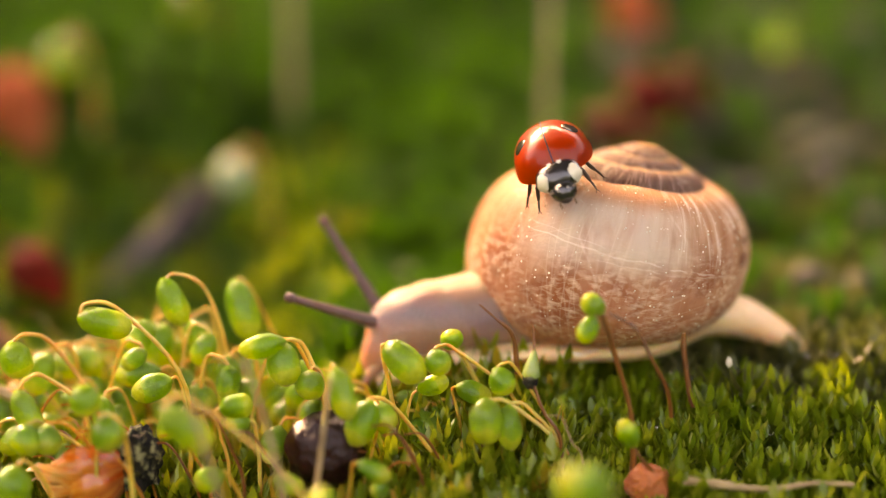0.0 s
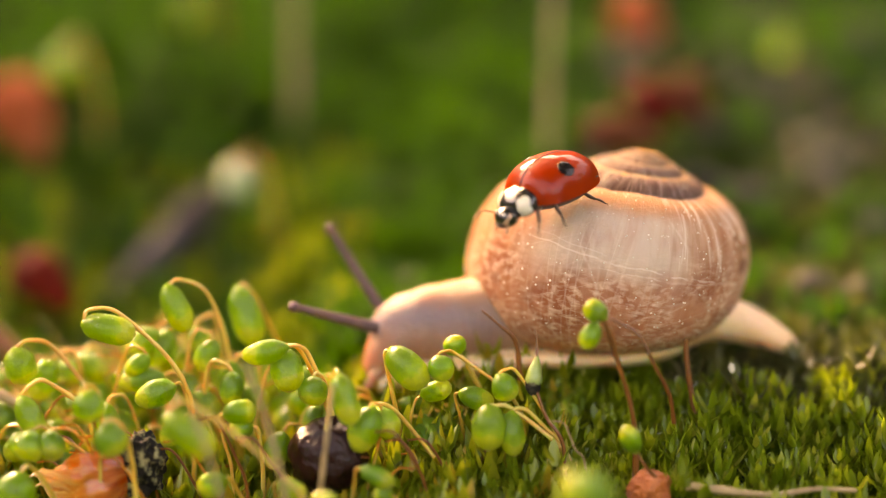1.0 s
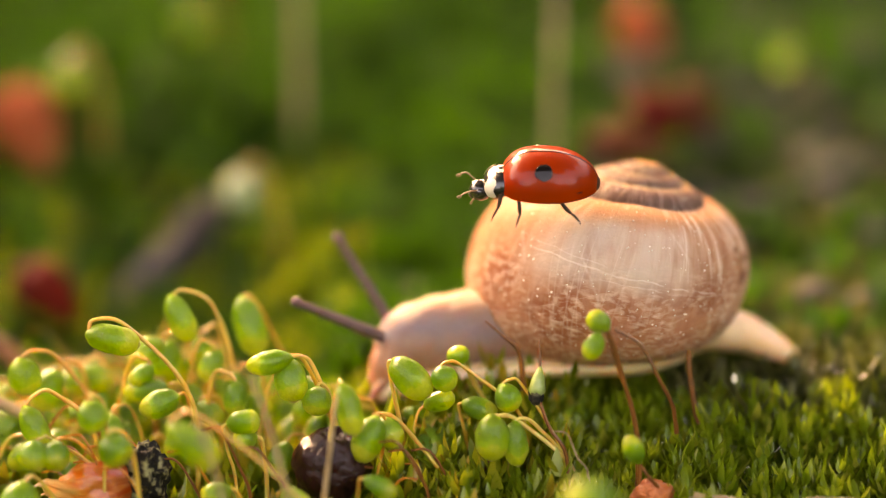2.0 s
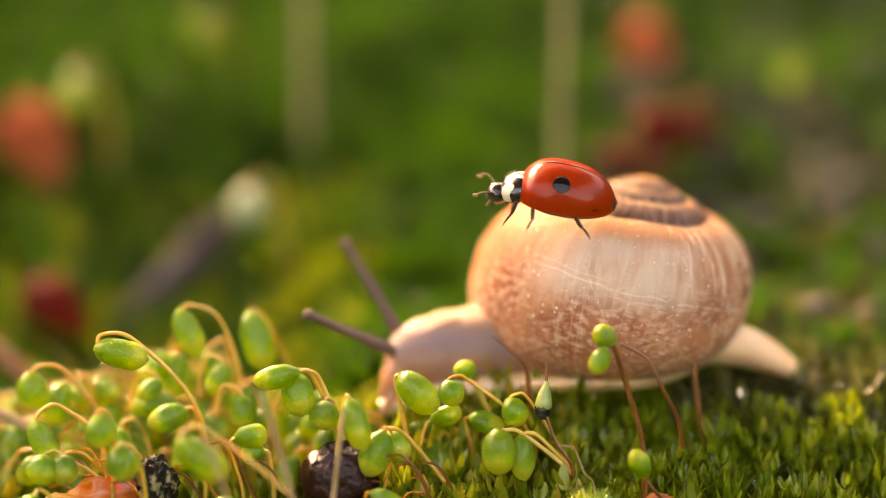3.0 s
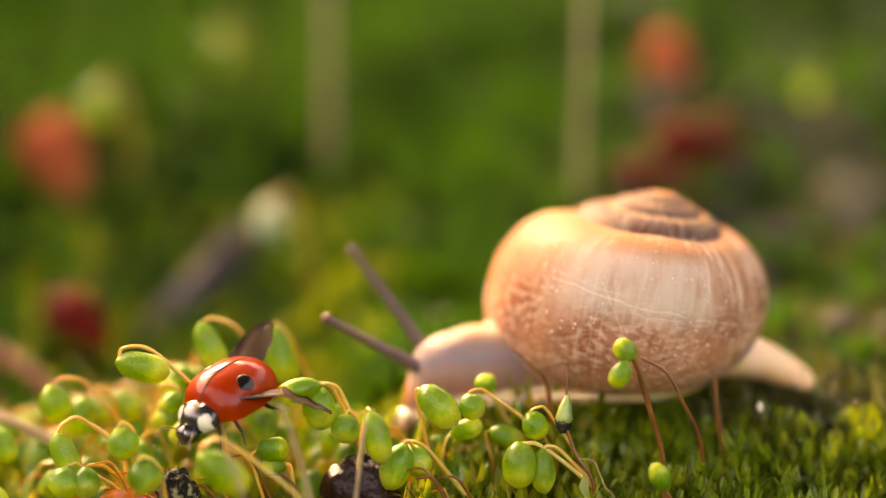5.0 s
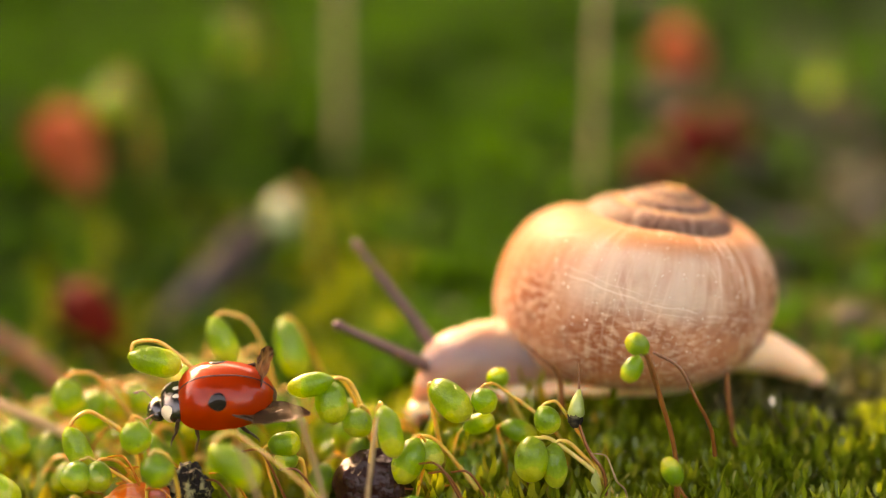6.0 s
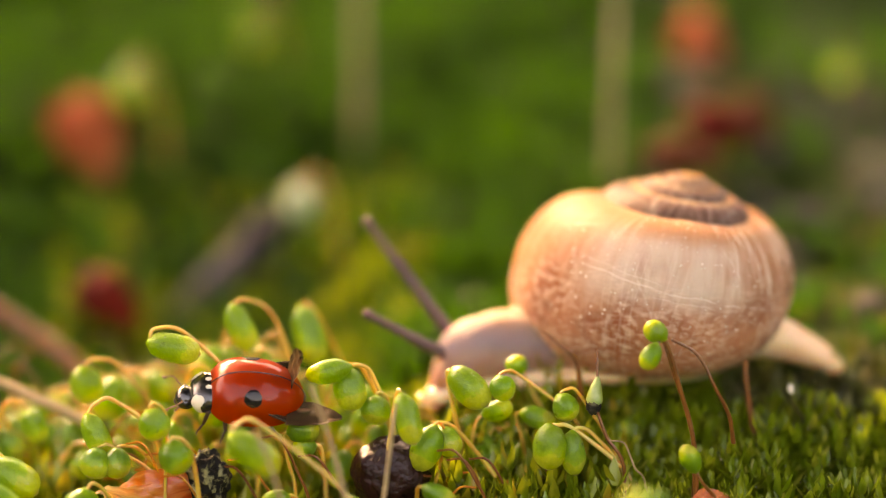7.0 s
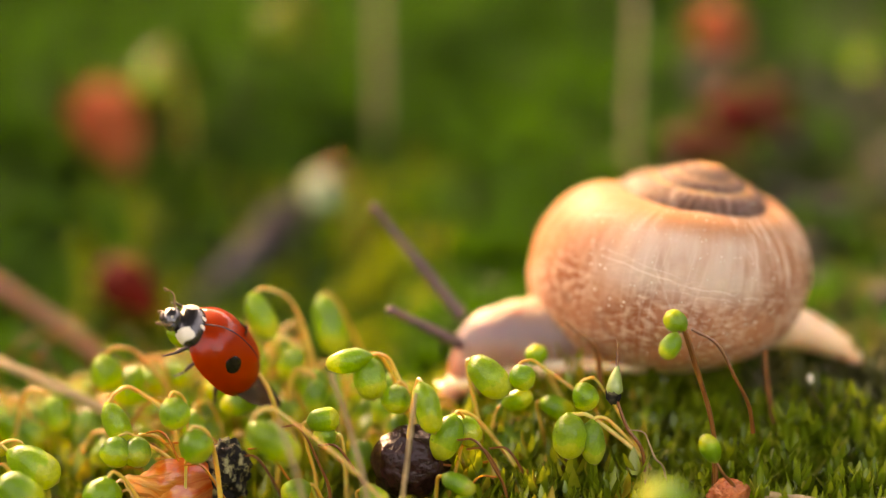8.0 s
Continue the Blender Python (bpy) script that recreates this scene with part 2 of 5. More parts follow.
        sbw = nt.nodes.new("ShaderNodeRGBToBW")
        nt.links.new(scratch, sbw.inputs[0])
        base = mixed(nt, times(times(sbw.outputs[0], span(uv_noise(mask, mask * 0.7, 2), 0.47, 0.6)), amount), base, (0.90, 0.76, 0.62))
    # glints painted as pale specks, like grains of grit and wax
    mp = nt.nodes.new("ShaderNodeMapping")
    mp.inputs["Scale"].default_value = (105, 66, 1)
    nt.links.new(uv.outputs["UV"], mp.inputs["Vector"])
    vor = nt.nodes.new("ShaderNodeTexVoronoi")
    vor.inputs["Scale"].default_value = 1.0
    nt.links.new(mp.outputs["Vector"], vor.inputs["Vector"])
    grit = nt.nodes.new("ShaderNodeRGBToBW")
    nt.links.new(ramp(nt, vor.outputs["Distance"], [(0.10, (1, 1, 1)), (0.17, (0, 0, 0))]), grit.inputs[0])
    pick = span(uv_noise(9, 7, 3), 0.46, 0.58)
    base = mixed(nt, times(times(grit.outputs[0], pick), 0.9), base, (0.95, 0.88, 0.74))
    nt.links.new(base, b.inputs["Base Color"])
    setin(b, Roughness=0.5, Subsurface_Weight=0.65, Subsurface_Scale=0.0005, Specular_IOR_Level=0.06, Coat_Weight=0.03, Coat_Roughness=0.3)
    b.inputs["Subsurface Radius"].default_value = (1.0, 0.55, 0.32)
    bumped(nt, b, mixed(nt, 0.35, lines, uv_noise(150, 90, 4, 0.6)), 0.7, 0.0001)
    return m


def wing_material():
    m, nt, b = nodes_of("wing_film")
    vein = ramp(nt, noise_tex(nt, 1500, 3, "Object", (0.25, 1.2, 1)), [(0.42, (0.022, 0.010, 0.005)), (0.62, (0.10, 0.050, 0.022))])
    nt.links.new(vein, b.inputs["Base Color"])
    setin(b, Roughness=0.45, Alpha=0.82, Coat_Weight=0.0, Specular_IOR_Level=0.12)
    bumped(nt, b, noise_tex(nt, 1800, 3, "Object", (0.3, 1.4, 1)), 0.6, 0.0001)
    return m


MOSS = leafy("moss_leaf", [(0.0, (0.05, 0.13, 0.010)), (0.5, (0.15, 0.26, 0.02)), (0.85, (0.31, 0.38, 0.04)), (1.0, (0.62, 0.54, 0.10))], (0.42, 0.56, 0.05), rough=0.12, share=0.52, patch=(190, (0.05, 0.12, 0.008), (0.17, 0.23, 0.02)))
YOUNG = leafy("young_leaf", [(0.0, (0.06, 0.13, 0.01)), (0.5, (0.15, 0.25, 0.02)), (0.75, (0.24, 0.30, 0.03)), (1.0, (0.42, 0.24, 0.03))], (0.42, 0.44, 0.04), rough=0.22, share=0.35)
BANK = leafy("bank_leaf", [(0.0, (0.009, 0.050, 0.002)), (0.6, (0.019, 0.092, 0.003)), (1.0, (0.045, 0.118, 0.005))], (0.042, 0.175, 0.003), rough=0.7, patch=(60, (0.011, 0.056, 0.002), (0.036, 0.108, 0.005)))
OLIVE = leafy("olive_leaf", [(0.0, (0.045, 0.066, 0.012)), (0.6, (0.09, 0.12, 0.022)), (1.0, (0.20, 0.17, 0.05))], (0.12, 0.15, 0.02), rough=0.4, patch=(110, (0.05, 0.066, 0.018), (0.13, 0.125, 0.05)))
# dark green for the unseen shapes added round and over the scene
SKY_SCREEN = plain("woods", (0.010, 0.018, 0.006), (0.045, 0.06, 0.02), 0.9, 0.9, 0.5, 0.2)
SOIL = plain("moss_bed", (0.018, 0.032, 0.008), (0.055, 0.085, 0.014), 300, 0.9, 0.8, 0.0004)
CAPSULE = capsule_material()
LID = plain("capsule_lid", (0.36, 0.36, 0.045), (0.52, 0.46, 0.10), 1500, 0.3, sss=0.5, coat=0.5)
PALE = plain("pale_capsule", (0.20, 0.29, 0.15), (0.32, 0.41, 0.24), 900, 0.4, sss=0.5)
BUD = plain("bud_skin", (0.16, 0.27, 0.06), (0.32, 0.40, 0.14), 900, 0.4, sss=0.5, coat=0.4)
STALK = stalk_material()
BROWN = plain("brown_stalk_skin", (0.10, 0.026, 0.007), (0.25, 0.082, 0.018), 900, 0.3, 0.4, 0.00004, coat=0.4)
RUSSET = plain("russet_stalk_skin", (0.22, 0.055, 0.012), (0.48, 0.20, 0.035), 900, 0.25, 0.4, 0.00004, sss=0.2, coat=0.5)
SHELL = shell_material()
SKIN = plain("snail_skin", (0.30, 0.15, 0.10), (0.40, 0.24, 0.19), 1300, 0.45, 0.7, 0.00015, sss=0.4, glow=(1, 0.42, 0.25), coat=0.08)
SOLE = plain("snail_sole", (0.72, 0.43, 0.22), (0.84, 0.60, 0.38), 900, 0.4, 0.3, 0.0001, sss=0.7, glow=(1, 0.5, 0.25), coat=0.3)
setin(SKIN.node_tree.nodes["Principled BSDF"], Subsurface_Weight=0.9, Subsurface_Scale=0.0016)


def along_flank(mat):
    """A lilac-grey flank and a pinkish lower edge, blotched; the orange-tan back paints in rim sunlight."""
    nt = mat.node_tree
    base = nt.nodes["Principled BSDF"].inputs["Base Color"]
    tc, sep = nt.nodes.new("ShaderNodeTexCoord"), nt.nodes.new("ShaderNodeSeparateXYZ")
    nt.links.new(tc.outputs["Object"], sep.inputs[0])
    sway = nt.nodes.new("ShaderNodeMath")
    sway.operation = "MULTIPLY_ADD"
    nt.links.new(noise_tex(nt, 500, 3), sway.inputs[0])
    sway.inputs[1].default_value = 0.0012
    nt.links.new(sep.outputs["Z"], sway.inputs[2])
    high = nt.nodes.new("ShaderNodeMapRange")
    setin(high, From_Min=0.0, From_Max=0.005)
    nt.links.new(sway.outputs[0], high.inputs["Value"])
    tone = ramp(nt, high.outputs["Result"], [(0.2, (0.42, 0.18, 0.10)), (0.42, (0.36, 0.20, 0.15)), (0.55, (0.21, 0.165, 0.19)), (0.66, (0.22, 0.145, 0.13)), (0.78, (0.30, 0.14, 0.055))])
    nt.links.new(mixed(nt, 0.8, base.links[0].from_socket, tone), base)


along_flank(SKIN)
HORN = plain("tentacle_skin", (0.065, 0.030, 0.032), (0.13, 0.065, 0.065), 2500, 0.4, 0.5, 0.00008, sss=0.1)
HULL = scale_material("bud_scale", (0.82, 0.46, 0.17), (0.70, 0.17, 0.012), (0.34, 0.035, 0.003), 1.0)
HULL_FAR = scale_material("rusty_bud_scale", (0.44, 0.13, 0.06), (0.36, 0.075, 0.028), (0.22, 0.04, 0.014), 0.0)
HULL_DARK = scale_material("dark_bud_scale", (0.15, 0.012, 0.006), (0.13, 0.009, 0.005), (0.06, 0.006, 0.004), 0.0)
HULL_RUST = scale_material("faded_bud_scale", (0.13, 0.05, 0.025), (0.11, 0.03, 0.012), (0.06, 0.014, 0.007), 0.0)
SEED = plain("wet_seed", (0.010, 0.003, 0.003), (0.030, 0.009, 0.008), 620, 0.09, 0.9, 0.00014)
setin(SEED.node_tree.nodes["Principled BSDF"], Specular_IOR_Level=0.26)
def crumb_material():
    """Black soil with small pale olive flecks of lichen."""
    m, nt, b = nodes_of("lichen_crumb")
    grain = noise_tex(nt, 2600, 5)
    patch = noise_tex(nt, 700, 3)
    fleck = ramp(nt, grain, [(0.50, (0.010, 0.009, 0.007)), (0.62, (0.30, 0.29, 0.15))])
    nt.links.new(mixed(nt, ramp(nt, patch, [(0.42, (0, 0, 0)), (0.58, (1, 1, 1))]), (0.010, 0.009, 0.008), fleck), b.inputs["Base Color"])
    setin(b, Roughness=0.7, Specular_IOR_Level=0.2)
    bumped(nt, b, grain, 0.9, 0.0003)
    return m


CRUMB = crumb_material()
STRAW = plain("straw", (0.20, 0.12, 0.045), (0.44, 0.31, 0.15), 900, 0.45, 0.6, 0.0001, coat=0.2)
STEM = plain("dead_grass", (0.30, 0.22, 0.11), (0.46, 0.35, 0.20), 200, 0.6)
ROT = plain("rotten_wood", (0.008, 0.007, 0.007), (0.022, 0.019, 0.020), 400, 0.8, 0.8, 0.0002)
TWIG = plain("twig_bark", (0.018, 0.014, 0.021), (0.052, 0.041, 0.062), 250, 0.7, 0.8, 0.0002)
PEBBLE = plain("grit", (0.02, 0.019, 0.013), (0.065, 0.058, 0.048), 300, 0.8, 0.8, 0.0002)
RED = plain("wing_case_red", (0.34, 0.020, 0.0006), (0.45, 0.038, 0.0012), 500, 0.5, 0.02, 0.000005, coat=0.72)
setin(RED.node_tree.nodes["Principled BSDF"], Specular_IOR_Level=0.15, Coat_Roughness=0.03)


def let_through(mat, colour, share):
    """Mix a share of light that passes through into a thin shell's surface."""
    nt = mat.node_tree
    tr, mx = nt.nodes.new("ShaderNodeBsdfTranslucent"), nt.nodes.new("ShaderNodeMixShader")
    tr.inputs["Color"].default_value = (*colour, 1)
    mx.inputs[0].default_value = share
    nt.links.new(nt.nodes["Principled BSDF"].outputs[0], mx.inputs[1])
    nt.links.new(tr.outputs[0], mx.inputs[2])
    nt.links.new(mx.outputs[0], nt.nodes["Material Output"].inputs["Surface"])


let_through(RED, (1.0, 0.20, 0.012), 0.42)
SPOT = plain("spot_black", (0.004, 0.003, 0.003), (0.008, 0.005, 0.004), 2500, 0.5, 0.05, 0.000005, coat=0.65)
setin(SPOT.node_tree.nodes["Principled BSDF"], Specular_IOR_Level=0.05, Coat_Roughness=0.03)
HUSK = plain("seed_husk", (0.30, 0.045, 0.010), (0.62, 0.17, 0.035), 800, 0.5, 0.9, 0.0003, sss=0.2, glow=(1, 0.4, 0.2), coat=0.4)
BLACK = plain("black_shell", (0.006, 0.006, 0.007), (0.018, 0.017, 0.018), 2500, 0.25, 0.3, 0.00003, coat=1.0)
CREAM = plain("cream_patch", (0.58, 0.52, 0.38), (0.70, 0.64, 0.50), 2500, 0.4, 0.3, 0.00002, coat=0.4)
LEG = plain("leg_brown", (0.02, 0.012, 0.009), (0.07, 0.035, 0.02), 4000, 0.35, 0.4, 0.00003)
FEELER = plain("feeler_tan", (0.16, 0.085, 0.04), (0.30, 0.17, 0.085), 4000, 0.45)
BELLY = plain("abdomen", (0.015, 0.008, 0.006), (0.10, 0.035, 0.012), 900, 0.4)
WING = wing_material()


def water_material():
    m, nt, b = nodes_of("water_drop")
    setin(b, Roughness=0.02, IOR=1.33, Transmission_Weight=1.0)
    return m


WATER = water_material()

# ---- building helpers


def part(name, bm, material, parent, label="", at=None):
    """One mesh object from a bmesh in mm, under a thing or a part."""
    bmesh.ops.recalc_face_normals(bm, faces=bm.faces)
    for v in bm.verts:
        v.co *= MM
    me = bpy.data.meshes.new(name)
    bm.to_mesh(me)
    bm.free()
    for p in me.polygons:
        p.use_smooth = True
    me.set_sharp_from_angle(angle=radians(55))
    me.materials.append(material)
    ob = new(name, me)
    ob.parent = parent
    if at is not None:
        ob.matrix_basis = at
    if label:
        tagged(ob, label)
    return ob


def thing(name, place, label, category, group="", kind=""):
    ob = new(name)
    ob.empty_display_size = 0.001
    ob.matrix_basis = Matrix.Translation(Vector(place) * MM)
    return tagged(ob, label, category, group, kind)


def smooth_line(pts, steps=6):
    """Points along a Catmull-Rom line through pts."""
    p = [Vector(q) for q in pts]
    p = [2 * p[0] - p[1], *p, 2 * p[-1] - p[-2]]
    out = []
    for i in range(1, len(p) - 2):
        for k in range(steps):
            t = k / steps
            a, b, c, d = p[i - 1], p[i], p[i + 1], p[i + 2]
            out.append(0.5 * (2 * b + (c - a) * t + (2 * a - 5 * b + 4 * c - d) * t * t + (3 * b - a - 3 * c + d) * t ** 3))
    return out + [p[-2]]


def loft(bm, pts, sizes, n=10, up=(0, 0, 1), rough=0.0, seed=0.0):
    """A closed skin along pts; sizes are (half width, half height) at each."""
    rings = []
    for i, c in enumerate(pts):
        f = (pts[min(i + 1, len(pts) - 1)] - pts[max(i - 1, 0)]).normalized()
        side = f.cross(Vector(up))
        side = side.normalized() if side.length > 1e-4 else Vector((1, 0, 0))
        top = side.cross(f)
        a, b = sizes[i] if isinstance(sizes[i], tuple) else (sizes[i], sizes[i])
        ring = []
        for k in range(n):
            w = 2 * math.pi * k / n
            q = c + side * (a * math.cos(w)) + top * (b * math.sin(w))
            if rough:
                q += (q - c) * rough * noise.noise(q * 2.2 + Vector((seed, 0, 0)))
            ring.append(bm.verts.new(q))
        rings.append(ring)
    for r, s in zip(rings, rings[1:]):
        for k in range(n):
            bm.faces.new((r[k], r[(k + 1) % n], s[(k + 1) % n], s[k]))
    bm.faces.new(rings[0][::-1])
    bm.faces.new(rings[-1])


def tube(pts, r0, r1, n=8, steps=5, rough=0.0):
    line = smooth_line(pts, steps)
    bm = bmesh.new()
    m = len(line) - 1
    loft(bm, line, [r0 + (r1 - r0) * i / m for i in range(m + 1)], n, (0.13, 0.97, 0.21), rough)
    return bm


def blob(size, centre=(0, 0, 0), seg=24, rings=16, rough=0.0, grain=1.0, seed=0.0, power=1.0):
    """A rounded lump, with an uneven skin if wanted."""
    bm = bmesh.new()
    bmesh.ops.create_uvsphere(bm, u_segments=seg, v_segments=rings, radius=1)
    for v in bm.verts:
        d = v.co.normalized()
        k = 1 + rough * noise.fractal(d * grain + Vector((seed, seed, 0)), 1.0, 2.0, 4)
        v.co = Vector([math.copysign(abs(c) ** power, c) * s * k for c, s in zip(d, size)]) + Vector(centre)
    return bm


def value_noise(x, y, seed):
    """Smooth noise, about -1 to 1, on arrays."""
    xi, yi = np.floor(x), np.floor(y)
    fx, fy = x - xi, y - yi
    fx, fy = fx * fx * (3 - 2 * fx), fy * fy * (3 - 2 * fy)

    def h(a, b):
        s = np.sin(a * 127.1 + b * 311.7 + seed * 74.7) * 43758.5453
        return (s - np.floor(s)) * 2 - 1
    return (h(xi, yi) * (1 - fx) + h(xi + 1, yi) * fx) * (1 - fy) + (h(xi, yi + 1) * (1 - fx) + h(xi + 1, yi + 1) * fx) * fy


def ground(x, y):
    """Height of the moss bed in mm: a hump under the snail, a slow rise behind."""
    x, y = np.asarray(x, float), np.asarray(y, float)
    z = np.interp(y, [-900, -150, -40, -20, -8, -2, 4.6, 12, 20, 32, 45, 62, 90, 300, 900, 4000],
                  [-20, -22, -14, -12, -8.6, -5.4, -1.3, -1.0, 0.4, 5.5, 11, 17.5, 23, 26, 10, 0])
    z = z * np.exp(-(x / 260) ** 2) - 1.3 * (1 - np.exp(-(x / 260) ** 2))
    left = np.clip((1 - x) / 9, 0, 1)
    near = np.clip((14 - y) / 10, 0, 1)
    z = z - 2.2 * (left * left * (3 - 2 * left)) * near
    back = np.clip(1 - np.abs(y - 23) / 17, 0, 1)
    z = z - 3.6 * np.clip((2 - x) / 12, 0, 1) * back * back * (3 - 2 * back)
    hollow = np.clip((-4.2 - x) / 3.5, 0, 1) * np.clip((y - 2.0) / 3.0, 0, 1) * np.clip((22 - y) / 8, 0, 1)
    z = z - 3.6 * hollow
    amp = np.clip((y - 8) / 40, 0.12, 1) + np.clip(np.abs(x) / 60 - 1, 0, 3) * 0.5
    fade = np.clip(4000 / (np.hypot(x, y) + 1), 0, 1)
    z = z + (value_noise(x / 13, y / 13, 1) * 1.7 + value_noise(x / 5, y / 5, 2) * 0.9) * np.clip(amp, 0, 2) * fade
    z = z + value_noise(x / 2.1, y / 2.1, 3) * 0.25 * np.clip(1.2 - np.hypot(x, y) / 300, 0, 1)
    z = z + value_noise(x / 700, y / 700, 4) * 60 * np.clip(np.hypot(x, y) / 1500 - 0.4, 0, 1)
    return z


def ground_at(p):
    return float(ground(p[0], p[1]))


def rest(u, v):
    """Where the line of sight through (u, v) comes down on the moss, and how far off."""
    d = 12.0
    while d < 160 and spot(u, v, d).z > ground_at(spot(u, v, d)) + 0.8:
        d += 0.5
    return d


# ---- the ground sheet, fine near the snail and coarse to the horizon


def mesh_from(name, verts, faces_idx, size, material):
    me = bpy.data.meshes.new(name)
    nf = len(faces_idx)
    me.vertices.add(len(verts))
    me.vertices.foreach_set("co", np.asarray(verts, np.float32).ravel())
    me.loops.add(nf * size)
    me.loops.foreach_set("vertex_index", np.asarray(faces_idx, np.int32).ravel())
    me.polygons.add(nf)
    me.polygons.foreach_set("loop_start", np.arange(nf, dtype=np.int32) * size)
    me.polygons.foreach_set("use_smooth", np.ones(nf, bool))
    me.update(calc_edges=True)
    me.validate()
    me.materials.append(material)
    return new(name, me)


def spaced(fine, reach, step):
    out = list(np.arange(0, fine, step))
    while out[-1] < reach:
        out.append(out[-1] + max(step, (out[-1] - fine) * 0.35 + step))
    return np.array(out)


xs = spaced(60, 3.0e6, 0.8)
xs = np.concatenate([-xs[:0:-1], xs])
ys = np.concatenate([-spaced(30, 3.0e6, 0.8)[:0:-1], spaced(130, 3.0e6, 0.8)])
gx, gy = np.meshgrid(xs, ys)
gz = ground(gx, gy)
gi = np.arange(gx.size).reshape(gx.shape)
quads = np.stack([gi[:-1, :-1], gi[:-1, 1:], gi[1:, 1:], gi[1:, :-1]], -1).reshape(-1, 4)
tagged(mesh_from("ground", np.stack([gx, gy, gz], -1).reshape(-1, 3) * MM, quads, 4, SOIL),
       "damp dark green moss bed reaching to the horizon", "ground", kind="structure")


def moss(name, centres, n, stem, length, width, material, label, seed):
    """Moss shoots: n pointed keeled leaves spiralling up each little stem, all in one object."""
    rng = np.random.default_rng(seed)
    c = np.asarray(centres, float)
    m = len(c)
    size = rng.uniform(0.65, 1.25, (m, 1))
    lean = rng.normal(0, 0.22, (m, 1, 2))
    j = np.arange(n)[None, :]
    t = (j + 0.5) / n
    az = j * 2.39996 + rng.uniform(0, 6.28, (m, 1)) + rng.normal(0, 0.25, (m, n))
    tilt = np.radians(70 - 50 * t ** 1.1) + rng.normal(0, 0.17, (m, n))
    h = stem * size * t
    base = np.zeros((m, n, 3))
    base[..., 0] = c[:, 0:1] + lean[..., 0] * h
    base[..., 1] = c[:, 1:2] + lean[..., 1] * h
    base[..., 2] = c[:, 2:3] + h
    rad = np.stack([np.cos(az), np.sin(az), np.zeros_like(az)], -1)
    side = np.stack([-np.sin(az), np.cos(az), np.zeros_like(az)], -1)
    up = np.zeros_like(rad)
    up[..., 2] = 1
    way = rad * np.sin(tilt)[..., None] + up * np.cos(tilt)[..., None]
    nrm = np.cross(side, way)
    ln = (length * size * (0.75 + 0.35 * np.sin(np.pi * t)) * rng.uniform(0.8, 1.2, (m, n)))[..., None]
    wd = width * size[..., None] * rng.uniform(0.8, 1.2, (m, n))[..., None]
    curl = rng.uniform(-0.22, 0.10, (m, n))[..., None] * ln
    one, two = base + way * ln * 0.32 + nrm * curl * 0.12, base + way * ln * 0.68 + nrm * curl * 0.5
    fold = nrm * wd * 0.45
    v = np.stack([base + side * wd * 0.4, base - side * wd * 0.4, one + side * wd + fold, one, one - side * wd + fold,
                  two + side * wd * 0.68 + fold * 0.7, two, two - side * wd * 0.68 + fold * 0.7, base + way * ln + nrm * curl], 2)
    k = (np.arange(m * n) * 9)[:, None, None]
    tri = np.array([[0, 2, 3], [0, 3, 1], [1, 3, 4], [2, 5, 6], [2, 6, 3], [3, 6, 7], [3, 7, 4], [5, 8, 6], [6, 8, 7]])[None]
    return tagged(mesh_from(name, v.reshape(-1, 3) * MM, (k + tri).reshape(-1, 3), 3, material), label, "moss", kind="stuff")


def strewn(count, x0, x1, y0, y1, seed, keep=None):
    rng = np.random.default_rng(seed)
    x, y = rng.uniform(x0, x1, count), rng.uniform(y0, y1, count)
    if keep is not None:
        k = keep(x, y, rng)
        x, y = x[k], y[k]
    return np.stack([x, y, ground(x, y) - 0.15], -1)


moss("moss_carpet", strewn(5200, -24, 26, -9, 8, 11, lambda x, y, r: (x < 9) | (y < 2.5 + r.uniform(0, 2, len(x)))), 14, 1.5, 0.62, 0.125, MOSS, "short bright green moss with pointed leaves, wet", 1)
moss("moss_tuft", strewn(520, 2, 25, -8, 3.5, 16), 13, 1.7, 0.95, 0.17, MOSS, "taller bright moss shoots with clear pointed leaves", 6)
moss("moss_carpet", strewn(1500, 9, 36, 2.5, 34, 17, lambda x, y, r: r.random(len(x)) < np.clip((x - 7) / 10, 0.2, 1)), 10, 1.8, 1.1, 0.2, OLIVE, "dull olive-brown moss on damp ground", 7)
# lighter leaf colour strewn over the slope to lift its shade
moss("moss_carpet", strewn(650, -22, -4, 8, 30, 15), 9, 1.9, 1.3, 0.24, MOSS, "lighter green moss added to brighten the shaded slope by the capsules", 5)
moss("moss_tuft", strewn(800, -24, 5, -6, 5, 14), 12, 1.9, 1.2, 0.2, YOUNG, "tall yellow-green moss shoots among the stalks", 4)
moss("moss_carpet", strewn(16200, -46, 46, 7.5, 115, 12, lambda x, y, r: r.random(len(x)) > 0.6 * np.clip((x - 9) / 6, 0, 1) * (y < 34)), 9, 2.0, 1.5, 0.3, BANK, "deep green moss on softly rising ground", 2)
moss("moss_carpet", strewn(9000, -130, 130, -60, 190, 13, lambda x, y, r: (np.abs(x) > 26) & ((np.abs(x) > 46) | (y < 7.5)) | (y < -9) | (y > 115)),
     6, 2.2, 2.4, 0.5, BANK, "deep green moss all round the clearing", 3)

